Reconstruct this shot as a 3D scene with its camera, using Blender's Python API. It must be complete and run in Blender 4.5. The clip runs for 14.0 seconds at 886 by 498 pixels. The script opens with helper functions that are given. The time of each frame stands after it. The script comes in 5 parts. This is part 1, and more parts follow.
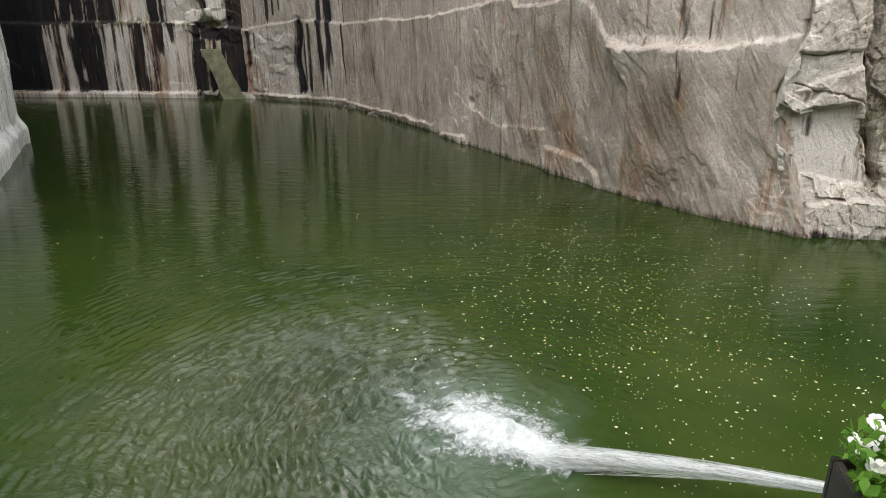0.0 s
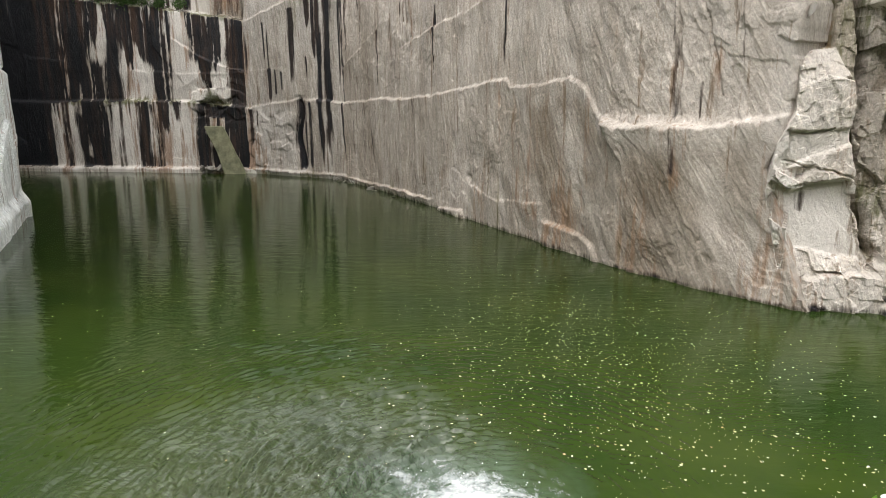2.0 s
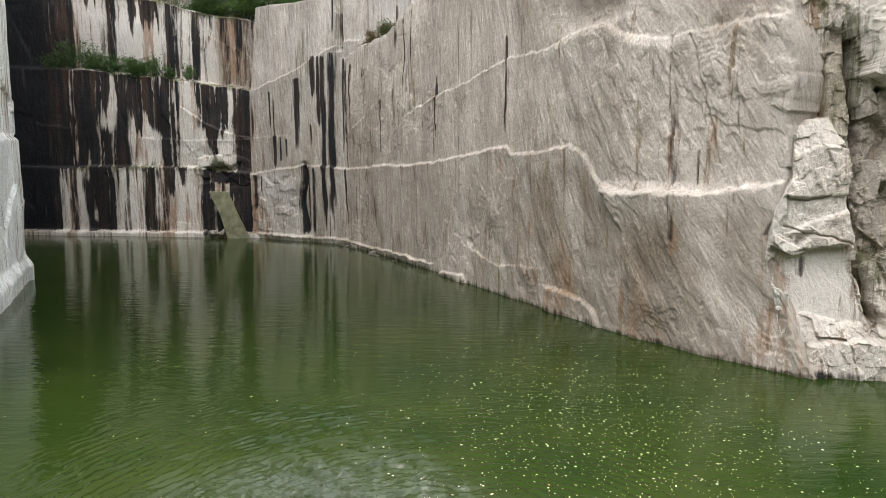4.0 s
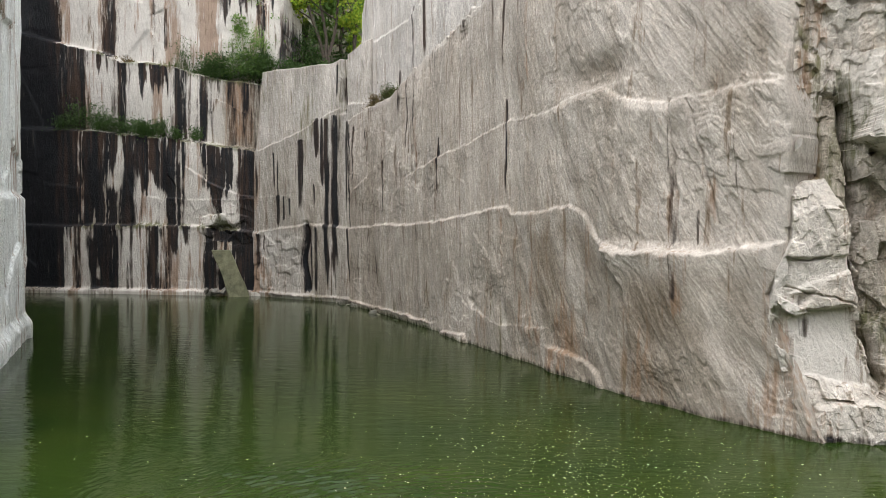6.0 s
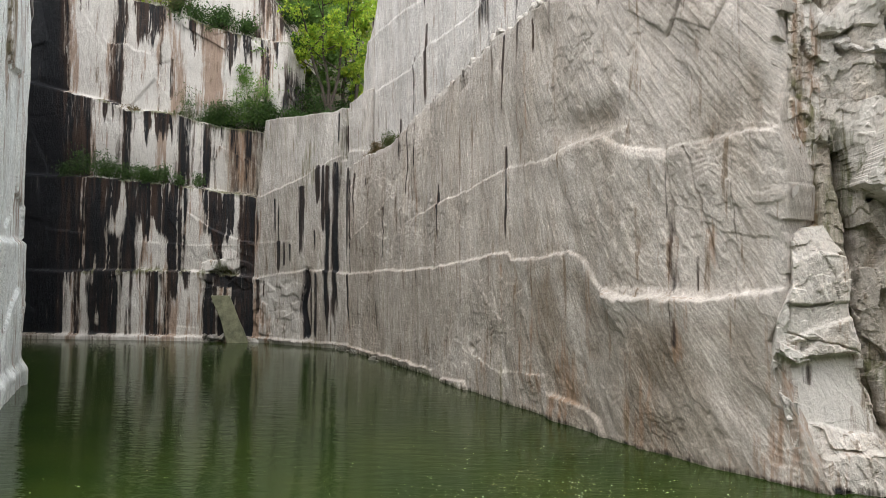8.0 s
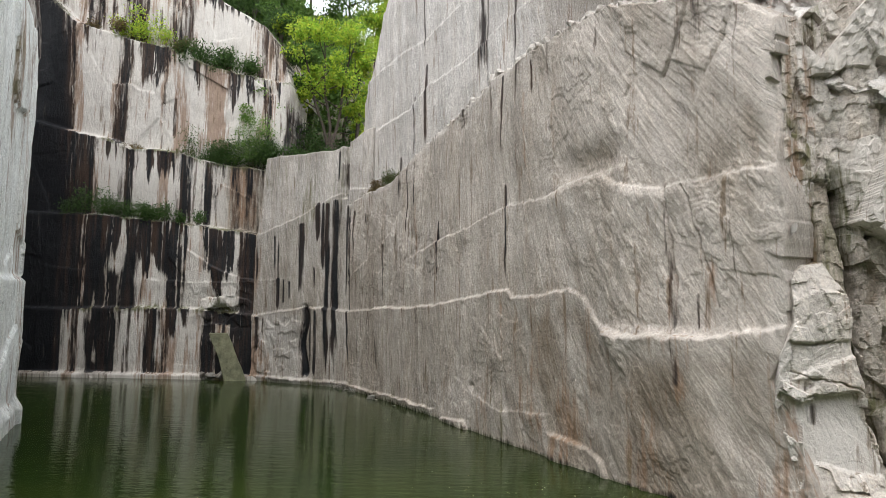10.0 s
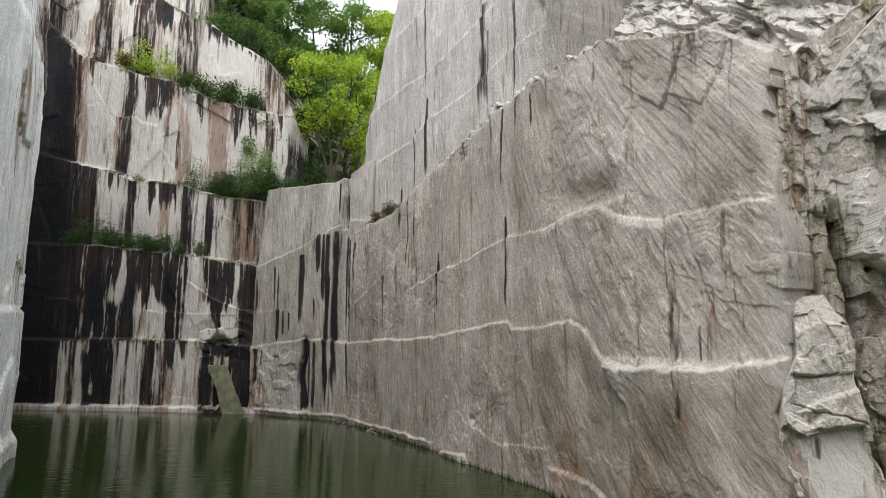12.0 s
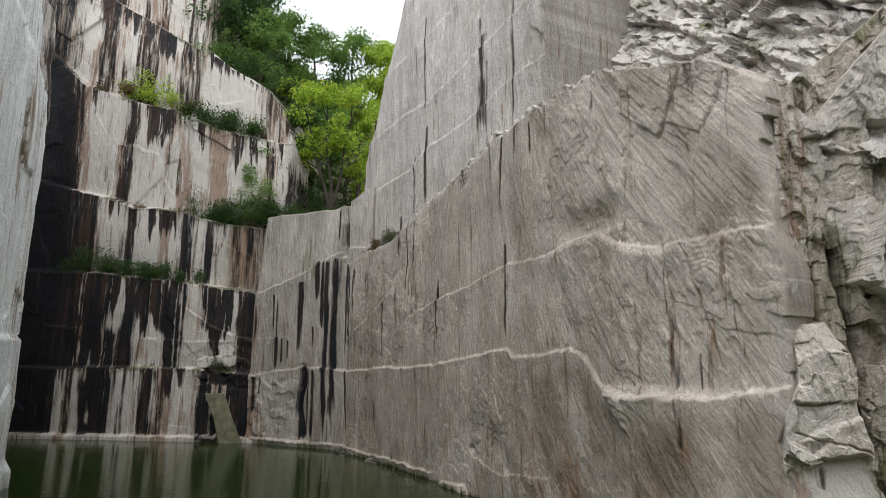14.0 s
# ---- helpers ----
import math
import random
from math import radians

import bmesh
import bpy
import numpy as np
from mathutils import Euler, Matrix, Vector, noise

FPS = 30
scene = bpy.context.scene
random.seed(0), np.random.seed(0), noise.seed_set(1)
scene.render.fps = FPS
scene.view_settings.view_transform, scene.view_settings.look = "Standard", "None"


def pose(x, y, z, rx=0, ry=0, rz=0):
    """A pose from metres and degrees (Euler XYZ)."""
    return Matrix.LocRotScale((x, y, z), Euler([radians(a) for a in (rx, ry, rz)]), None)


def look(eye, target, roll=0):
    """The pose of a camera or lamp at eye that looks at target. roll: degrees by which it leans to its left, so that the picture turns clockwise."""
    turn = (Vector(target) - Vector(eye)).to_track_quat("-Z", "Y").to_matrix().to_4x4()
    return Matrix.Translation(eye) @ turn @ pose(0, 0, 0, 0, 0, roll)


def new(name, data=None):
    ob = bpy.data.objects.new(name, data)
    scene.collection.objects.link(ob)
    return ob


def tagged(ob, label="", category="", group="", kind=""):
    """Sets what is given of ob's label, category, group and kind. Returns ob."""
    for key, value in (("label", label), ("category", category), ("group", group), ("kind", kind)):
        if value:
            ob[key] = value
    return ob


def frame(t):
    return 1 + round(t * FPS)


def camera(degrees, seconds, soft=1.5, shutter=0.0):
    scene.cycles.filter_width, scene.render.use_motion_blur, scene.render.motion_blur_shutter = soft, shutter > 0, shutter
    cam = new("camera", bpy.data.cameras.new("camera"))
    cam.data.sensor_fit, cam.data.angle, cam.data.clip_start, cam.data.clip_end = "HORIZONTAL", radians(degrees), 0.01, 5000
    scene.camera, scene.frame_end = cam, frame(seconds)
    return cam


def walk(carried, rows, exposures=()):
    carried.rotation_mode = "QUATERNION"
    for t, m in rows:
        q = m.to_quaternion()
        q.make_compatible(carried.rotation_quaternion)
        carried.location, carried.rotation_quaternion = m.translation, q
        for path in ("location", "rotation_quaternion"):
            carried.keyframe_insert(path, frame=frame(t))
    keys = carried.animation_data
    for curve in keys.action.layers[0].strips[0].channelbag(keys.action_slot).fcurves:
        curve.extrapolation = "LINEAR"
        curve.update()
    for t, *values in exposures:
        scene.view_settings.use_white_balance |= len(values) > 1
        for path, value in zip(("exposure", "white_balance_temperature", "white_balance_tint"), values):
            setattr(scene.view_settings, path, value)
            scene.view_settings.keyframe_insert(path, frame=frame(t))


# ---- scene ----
cam = camera(68.48, 14.0, soft=0.7)
EYE = 4.5
PATH = [
    (0.0, -19.3, 0.0, 0.0), (0.5, -17.75, 0.01, 0.077), (1.0, -15.996, 0.087, 0.093), (1.5, -14.373, 0.149, 0.106),
    (2.0, -12.861, 0.198, 0.131), (2.5, -11.396, 0.18, 0.172), (3.0, -9.997, 0.147, 0.208), (5.5, -3.18, -0.072, 0.382),
    (6.0, -1.992, -0.073, 0.44), (6.5, -0.849, -0.072, 0.455), (7.0, 0.172, -0.082, 0.481), (7.5, 1.154, -0.102, 0.516),
    (8.0, 2.042, -0.107, 0.529), (10.5, 6.072, -0.122, 0.598), (11.0, 6.768, -0.147, 0.605), (11.5, 7.42, -0.145, 0.646),
    (12.0, 8.096, -0.152, 0.616), (12.5, 8.727, -0.162, 0.555), (13.0, 9.383, -0.154, 0.596), (13.5, 9.963, -0.157, 0.586),
    (14.0, 10.492, -0.135, 0.611),
]
walk(cam, [(t, pose(0, 0, EYE) @ pose(0, 0, 0, 0, 0, -yaw) @ pose(0, 0, 0, 90 + pitch) @ pose(0, 0, 0, 0, 0, roll)) for t, pitch, yaw, roll in PATH],
     exposures=[(0.0, -0.9, 6650, 10), (1.5, -0.68, 6700, 10), (3.0, -0.56, 6600, 10), (6.0, -0.7, 6500, 10), (8.5, -0.82, 6450, 10), (11.0, -0.93, 6420, 10), (12.5, -1.07, 6400, 10), (13.5, -1.23, 6390, 10), (14.0, -1.33, 6390, 10)])

# ---- light: bright overcast ----
world = bpy.data.worlds.new("overcast_sky")
scene.world = world
world.use_nodes = True
wn, wl = world.node_tree.nodes, world.node_tree.links
sky = wn.new("ShaderNodeTexSky")
sky.sky_type, sky.sun_disc = "NISHITA", False
sky.sun_elevation, sky.sun_rotation = radians(65), radians(213.7)
sky.air_density, sky.dust_density = 1.0, 4.0
even = wn.new("ShaderNodeGamma")
even.inputs["Gamma"].default_value = 0.4
pale = wn.new("ShaderNodeHueSaturation")
pale.inputs["Saturation"].default_value = 0.3
wl.new(sky.outputs["Color"], even.inputs["Color"])
wl.new(even.outputs["Color"], pale.inputs["Color"])
wl.new(pale.outputs["Color"], wn["Background"].inputs["Color"])
wn["Background"].inputs["Strength"].default_value = 2.6
sun = new("sun", bpy.data.lights.new("sun", "SUN"))
sun.data.energy, sun.data.angle, sun.data.color = 1.5, radians(30), (1.0, 0.96, 0.9)
sun.matrix_world = look((-12.0, -18.0, 46), (0, 0, 0))


# ---- materials ----
class Mat:
    """A node material with short helpers."""

    def __init__(self, name, rough=0.8):
        self.m = bpy.data.materials.new(name)
        self.m.use_nodes = True
        self.n, self.l = self.m.node_tree.nodes, self.m.node_tree.links
        self.p = self.n["Principled BSDF"]
        self.p.inputs["Roughness"].default_value = rough
        self.co = self.n.new("ShaderNodeTexCoord").outputs["Object"]

    def put(self, socket, value):
        if isinstance(value, (int, float, tuple)):
            socket.default_value = value
        else:
            self.l.new(value, socket)

    def at(self, sx, sy, sz):
        q = self.n.new("ShaderNodeMapping")
        q.inputs["Scale"].default_value = (sx, sy, sz)
        self.l.new(self.co, q.inputs["Vector"])
        return q.outputs["Vector"]

    def noise(self, scale, detail=4.0, rough=0.55, vec=None, warp=0.0):
        q = self.n.new("ShaderNodeTexNoise")
        q.inputs["Scale"].default_value, q.inputs["Detail"].default_value = scale, detail
        q.inputs["Roughness"].default_value, q.inputs["Distortion"].default_value = rough, warp
        self.l.new(vec or self.co, q.inputs["Vector"])
        return q.outputs["Fac"]

    def ramp(self, fac, *stops):
        q = self.n.new("ShaderNodeValToRGB")
        e = q.color_ramp.elements
        while len(e) < len(stops):
            e.new(0.5)
        for k, (pos, c) in zip(e, stops):
            k.position = pos
            k.color = (c, c, c, 1) if isinstance(c, (int, float)) else (*c, 1)
        self.l.new(fac, q.inputs["Fac"])
        return q.outputs["Color"]

    def mix(self, fac, a, b, how="MIX"):
        q = self.n.new("ShaderNodeMix")
        q.data_type, q.blend_type = "RGBA", how
        self.put(q.inputs["Factor"], fac)
        for s, v in ((q.inputs["A"], a), (q.inputs["B"], b)):
            self.put(s, (*v, 1) if isinstance(v, tuple) else v)
        return q.outputs["Result"]

    def math(self, how, a, b=0.0):
        q = self.n.new("ShaderNodeMath")
        q.operation = how
        self.put(q.inputs[0], a)
        self.put(q.inputs[1], b)
        return q.outputs[0]

    def attr(self, name):
        q = self.n.new("ShaderNodeAttribute")
        q.attribute_name = name
        return q

    def bump(self, height, strength, dist, normal=None):
        q = self.n.new("ShaderNodeBump")
        q.inputs["Strength"].default_value, q.inputs["Distance"].default_value = strength, dist
        self.l.new(height, q.inputs["Height"])
        if normal:
            self.l.new(normal, q.inputs["Normal"])
        self.l.new(q.outputs["Normal"], self.p.inputs["Normal"])
        return q.outputs["Normal"]

    def colour(self, c):
        self.put(self.p.inputs["Base Color"], (*c, 1) if isinstance(c, tuple) else c)
        return self


def granite(name, light, dark, warm, tool=0.75):
    """Quarried granite: speckle, stains and chisel relief; the attribute "stain" holds tar, rust, moss and fresh-face
    amounts, with some painted shade and highlight.
    """
    m = Mat(name, 0.85)
    big = m.noise(0.45, 5, 0.6)
    c = m.mix(m.ramp(big, (0.3, 0.0), (0.7, 1.0)), dark, light)
    streak = m.noise(1.0, 5, 0.6, m.at(2.2, 2.2, 0.16))
    c = m.mix(m.ramp(streak, (0.42, 0.0), (0.75, 0.45)), c, warm)
    grain = m.noise(14, 6, 0.7)
    c = m.mix(0.65, c, m.ramp(grain, (0.3, 0.4), (0.5, 1.0), (0.72, 1.5)), "MULTIPLY")
    flecks = m.noise(4.5, 5, 0.7, warp=1.0)
    c = m.mix(m.ramp(flecks, (0.27, 0.6), (0.36, 0.0)), c, (0.15, 0.125, 0.105))
    bands = m.noise(1.0, 4, 0.6, m.at(0.9, 0.9, 0.12))
    c = m.mix(0.6, c, m.ramp(bands, (0.3, 0.7), (0.5, 1.0), (0.7, 1.25)), "MULTIPLY")
    speck = m.noise(60, 3, 0.7)
    c = m.mix(0.5, c, m.ramp(speck, (0.3, 0.5), (0.6, 1.2)), "MULTIPLY")
    run = m.n.new("ShaderNodeMapping")
    run.inputs["Scale"].default_value = (5.5, 1.0, 1)
    m.l.new(m.attr("grain").outputs["Vector"], run.inputs["Vector"])
    hack = m.noise(1.0, 6, 0.68, run.outputs["Vector"], 0.6)
    c = m.mix(0.4, c, m.ramp(hack, (0.3, 0.55), (0.5, 1.0), (0.72, 1.3)), "MULTIPLY")
    c = m.mix(m.ramp(hack, (0.6, 0.0), (0.7, 0.6)), c, (0.68, 0.65, 0.61))
    nick = m.noise(1.0, 6, 0.75, run.outputs["Vector"], 1.4)
    c = m.mix(m.ramp(nick, (0.27, 0.7), (0.34, 0.0)), c, (0.13, 0.11, 0.09))
    cut = m.n.new("ShaderNodeMapping")
    cut.inputs["Scale"].default_value = (13.0, 1.5, 1)
    m.l.new(m.attr("grain").outputs["Vector"], cut.inputs["Vector"])
    stroke = m.noise(1.0, 4, 0.6, cut.outputs["Vector"], 0.5)
    zone = m.ramp(m.noise(0.55, 3, 0.6), (0.38, 0.15), (0.6, 1.0))
    c = m.mix(m.math("MULTIPLY", zone, tool), c, m.ramp(stroke, (0.26, 0.55), (0.42, 0.98), (0.58, 1.08), (0.7, 1.7)), "MULTIPLY")
    # darkens wet rock, and spots where shade is put into the colour
    wet = m.math("MULTIPLY", m.attr("damp_shade").outputs["Fac"], m.ramp(hack, (0.25, 1.0), (0.75, 0.55)))
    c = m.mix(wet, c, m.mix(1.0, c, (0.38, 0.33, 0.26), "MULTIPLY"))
    st = m.attr("stain")
    sep = m.n.new("ShaderNodeSeparateColor")
    m.l.new(st.outputs["Color"], sep.inputs["Color"])
    fine = m.noise(1.0, 6, 0.65, m.at(6, 6, 0.35))
    broad = m.noise(1.0, 4, 0.6, m.at(1.6, 1.6, 0.3))
    rag = m.ramp(m.math("ADD", m.math("MULTIPLY", fine, 0.65), m.math("MULTIPLY", broad, 0.35)), (0.36, 0.0), (0.64, 1.0))

    def edge(a, width=1.05):
        return m.ramp(m.math("ADD", a, m.math("MULTIPLY", m.math("SUBTRACT", rag, 0.5), width)), (0.28, 0.0), (0.72, 1.0))
    c = m.mix(m.math("MULTIPLY", st.outputs["Alpha"], 0.85), c, m.mix(0.5, light, m.mix(0.6, (0.62, 0.585, 0.545), m.ramp(grain, (0.2, 0.6), (0.8, 1.2)), "MULTIPLY")))
    c = m.mix(m.math("MULTIPLY", edge(sep.outputs["Green"]), 0.75), c, m.mix(rag, (0.2, 0.105, 0.06), (0.3, 0.19, 0.12)))
    c = m.mix(m.math("MULTIPLY", edge(sep.outputs["Blue"], 0.8), 0.85), c, m.mix(rag, (0.05, 0.06, 0.022), (0.13, 0.14, 0.06)))
    halo = m.math("MULTIPLY", edge(m.math("ADD", m.math("MULTIPLY", sep.outputs["Red"], 0.8), 0.06), 1.1), 0.55)
    c = m.mix(halo, c, m.mix(fine, (0.1, 0.062, 0.042), (0.2, 0.15, 0.11)))
    dry = m.math("SUBTRACT", 1.0, m.attr("damp_shade").outputs["Fac"])
    # bluer ink on wet rock: the sky's sheen is put into the colour
    ink = m.mix(m.math("MULTIPLY", m.ramp(m.noise(1.0, 5, 0.65, m.at(3.4, 3.4, 0.16)), (0.44, 0.0), (0.62, 1.0)), dry), (0.003, 0.0055, 0.0095), (0.05, 0.029, 0.02))
    c = m.mix(m.math("MULTIPLY", edge(sep.outputs["Red"], 0.72), 0.96), c, ink)
    m.put(m.p.inputs["Roughness"], m.ramp(sep.outputs["Red"], (0.2, 0.88), (0.9, 0.5)))
    m.p.inputs["Specular IOR Level"].default_value = 0.15
    crackco = m.n.new("ShaderNodeMapping")
    crackco.inputs["Scale"].default_value = (0.9, 0.35, 1)
    m.l.new(m.attr("grain").outputs["Vector"], crackco.inputs["Vector"])
    wob = m.noise(1.1, 5, 0.65)
    moved = m.n.new("ShaderNodeVectorMath")
    moved.operation = "ADD"
    m.l.new(crackco.outputs["Vector"], moved.inputs[0])
    m.l.new(m.mix(1.0, wob, (1.6, 1.6, 0.0), "MULTIPLY"), moved.inputs[1])
    cell = m.n.new("ShaderNodeTexVoronoi")
    cell.feature, cell.voronoi_dimensions = "DISTANCE_TO_EDGE", "2D"
    cell.inputs["Scale"].default_value = 0.8
    m.l.new(moved.outputs[0], cell.inputs["Vector"])
    seam = m.ramp(cell.outputs["Distance"], (0.0, 1.0), (0.012, 0.0))
    seam = m.math("MULTIPLY", seam, m.ramp(broad, (0.45, 0.0), (0.6, 1.0)))
    c = m.mix(m.math("MULTIPLY", seam, 0.12), c, (0.05, 0.042, 0.036))
    m.colour(c)
    chips = m.noise(1.4, 5, 0.6, warp=0.4)
    flake = m.math("SNAP", chips, 0.07)
    n0 = m.bump(flake, 0.35, 0.3)
    n1 = m.bump(m.noise(5, 6, 0.65), 0.7, 0.05, n0)
    n2 = m.bump(hack, 1.0, 0.07, n1)
    n3 = m.bump(m.math("MULTIPLY", stroke, zone), 0.8, 0.035, n2)
    m.bump(grain, 0.8, 0.03, n3)
    return m.m


GRANITE = granite("granite_right", (0.52, 0.475, 0.43), (0.34, 0.305, 0.268), (0.31, 0.25, 0.19))
GRANITE_UP = granite("granite_upper", (0.6, 0.575, 0.55), (0.43, 0.41, 0.385), (0.38, 0.33, 0.27))
GRANITE_BACK = granite("granite_back", (0.64, 0.615, 0.575), (0.45, 0.42, 0.385), (0.38, 0.295, 0.22))
GRANITE_END = granite("granite_split", (0.6, 0.57, 0.53), (0.46, 0.42, 0.375), (0.38, 0.3, 0.22))
GRANITE_LEFT = granite("granite_left", (0.88, 0.91, 0.89), (0.76, 0.79, 0.775), (0.66, 0.63, 0.57), 0.25)


def plain(name, a, b, scale, rough=0.8, bump=0.0):
    m = Mat(name, rough)
    f = m.noise(scale, 5)
    m.colour(m.mix(m.ramp(f, (0.3, 0.0), (0.7, 1.0)), a, b))
    if bump:
        m.bump(f, 0.6, bump)
    return m.m


def leafy(name, *cols):
    """Leaves in several greens, lit through from behind."""
    m = Mat(name, 0.6)
    m.p.inputs["Specular IOR Level"].default_value = 0.2
    geo = m.n.new("ShaderNodeNewGeometry")
    k = len(cols) - 1
    c = m.ramp(geo.outputs["Random Per Island"], *[(i / k, c) for i, c in enumerate(cols)])
    patch = m.noise(0.9, 3)
    c = m.mix(0.6, c, m.ramp(patch, (0.3, 0.55), (0.7, 1.35)), "MULTIPLY")
    m.colour(c)
    tr = m.n.new("ShaderNodeBsdfTranslucent")
    m.l.new(c, tr.inputs["Color"])
    mx = m.n.new("ShaderNodeMixShader")
    mx.inputs["Fac"].default_value = 0.45
    m.l.new(m.p.outputs[0], mx.inputs[1])
    m.l.new(tr.outputs[0], mx.inputs[2])
    m.l.new(mx.outputs[0], m.n["Material Output"].inputs["Surface"])
    return m.m


LEAF_YELLOW = leafy("leaf_yellow_green", (0.2, 0.36, 0.04), (0.36, 0.54, 0.055), (0.5, 0.56, 0.07), (0.1, 0.22, 0.03))
LEAF_GREEN = leafy("leaf_green", (0.1, 0.19, 0.045), (0.16, 0.28, 0.065), (0.22, 0.34, 0.08), (0.08, 0.15, 0.04))
LEAF_DARK = leafy("leaf_dark", (0.035, 0.07, 0.02), (0.06, 0.115, 0.03), (0.085, 0.15, 0.04), (0.025, 0.055, 0.018))
GRASS = leafy("ledge_grass", (0.05, 0.09, 0.02), (0.08, 0.12, 0.03), (0.12, 0.11, 0.045), (0.045, 0.075, 0.02))
GRASS_DRY = leafy("dry_grass", (0.16, 0.1, 0.05), (0.11, 0.1, 0.04), (0.2, 0.14, 0.07), (0.09, 0.09, 0.03))
BARK = plain("bark", (0.035, 0.028, 0.02), (0.09, 0.07, 0.055), 9, 0.9, 0.02)
SOIL = plain("hillside_soil", (0.05, 0.06, 0.025), (0.11, 0.085, 0.05), 0.8, 0.95, 0.1)

SPLASH = (0.45, 6.45)


def pond_water():
    m = Mat("pond_water", 0.025)
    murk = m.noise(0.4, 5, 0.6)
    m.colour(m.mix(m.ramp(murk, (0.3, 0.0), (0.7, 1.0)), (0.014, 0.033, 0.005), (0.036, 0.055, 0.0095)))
    m.p.inputs["IOR"].default_value = 1.333
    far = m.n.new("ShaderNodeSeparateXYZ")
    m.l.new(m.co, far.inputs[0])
    # base colour darkened with distance, standing in for shade under the far walls
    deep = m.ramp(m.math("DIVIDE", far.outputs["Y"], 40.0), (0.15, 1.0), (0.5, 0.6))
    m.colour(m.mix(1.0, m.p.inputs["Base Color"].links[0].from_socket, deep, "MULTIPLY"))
    # air bubbles under the surface round the splash
    d = m.n.new("ShaderNodeVectorMath")
    d.operation = "DISTANCE"
    m.l.new(m.co, d.inputs[0])
    d.inputs[1].default_value = (SPLASH[0] - 0.3, SPLASH[1], 0)
    air = m.ramp(m.math("DIVIDE", m.math("ADD", d.outputs["Value"], m.math("MULTIPLY", m.noise(2.0, 4), 1.2)), 4.0), (0.25, 0.5), (0.6, 0.0))
    base = m.p.inputs["Base Color"].links[0].from_socket
    m.colour(m.mix(air, base, (0.1, 0.155, 0.12)))
    chop = m.noise(7.0, 3, 0.5)
    away = m.n.new("ShaderNodeVectorMath")
    away.operation = "DISTANCE"
    m.l.new(m.co, away.inputs[0])
    away.inputs[1].default_value = (SPLASH[0] - 2.1, SPLASH[1] + 0.4, 0)
    stir = m.ramp(m.math("DIVIDE", m.math("ADD", away.outputs["Value"], m.math("MULTIPLY", m.noise(0.8, 3), 2.0)), 6.0), (0.24, 1.0), (0.72, 0.0))
    short = m.math("MULTIPLY", m.math("MULTIPLY", m.noise(1.0, 4, 0.6, m.at(8, 15, 1), 0.8), stir), 0.1)
    m.put(m.p.inputs["Coat Weight"], m.math("MULTIPLY", stir, 0.65))
    m.p.inputs["Coat IOR"].default_value = 1.6
    m.put(m.p.inputs["Specular IOR Level"], m.ramp(stir, (0.0, 0.27), (0.5, 1.0)))
    calm = m.noise(1.0, 4, 0.5, m.at(1.3, 4.5, 1))
    fine = m.noise(1.0, 3, 0.5, m.at(5, 14, 1))
    h = m.math("ADD", m.math("ADD", short, m.math("MULTIPLY", m.math("MULTIPLY", chop, air), 0.05)), m.math("ADD", m.math("MULTIPLY", calm, 0.011), m.math("MULTIPLY", fine, 0.0035)))
    m.bump(h, 1.0, 1.0)
    return m.m


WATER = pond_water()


# ---- noise on arrays ----
TABLE = np.random.RandomState(7).rand(256, 256)


def lattice(ix, iy, seed):
    return TABLE[(ix + seed * 37) & 255, (iy + seed * 91) & 255]


def vnoise(x, y, seed=0):
    ix, iy = np.floor(x).astype(int), np.floor(y).astype(int)
    fx, fy = x - ix, y - iy
    fx, fy = fx * fx * (3 - 2 * fx), fy * fy * (3 - 2 * fy)
    a = lattice(ix, iy, seed) * (1 - fx) + lattice(ix + 1, iy, seed) * fx
    b = lattice(ix, iy + 1, seed) * (1 - fx) + lattice(ix + 1, iy + 1, seed) * fx
    return a * (1 - fy) + b * fy


def fbm(x, y, seed=0, octaves=4, gain=0.5):
    """Layered noise, -1 to 1."""
    total, amp, top = 0.0, 1.0, 0.0
    for k in range(octaves):
        total = total + amp * (2 * vnoise(x, y, seed + 5 * k) - 1)
        top += amp
        amp *= gain
        x, y = x * 2.03 + 11.3, y * 2.03 + 5.7
    return total / top


def facets(x, y, seed=0):
    """Broken rock: flat tilted facets, one for each jittered cell. Returns the height (-1 to 1) and the nearness to an edge."""
    ix, iy = np.floor(x).astype(int), np.floor(y).astype(int)
    best, second = np.full(x.shape, 9.0), np.full(x.shape, 9.0)
    height = np.zeros(x.shape)
    for ox in (-1, 0, 1):
        for oy in (-1, 0, 1):
            cx, cy = ix + ox, iy + oy
            px, py = cx + lattice(cx, cy, seed), cy + lattice(cx, cy, seed + 3)
            d = (x - px) ** 2 + (y - py) ** 2
            h = (2 * lattice(cx, cy, seed + 6) - 1) + (x - px) * 1.6 * (lattice(cx, cy, seed + 9) - 0.5) + (y - py) * 1.6 * (lattice(cx, cy, seed + 12) - 0.5)
            closer = d < best
            second = np.where(closer, best, np.minimum(second, d))
            height = np.where(closer, h, height)
            best = np.where(closer, d, best)
    return height, np.sqrt(second) - np.sqrt(best)


def step(x, a, b):
    t = np.clip((x - a) / (b - a), 0, 1)
    return t * t * (3 - 2 * t)


def line(U, pts):
    return np.interp(U, [p[0] for p in pts], [p[1] for p in pts])


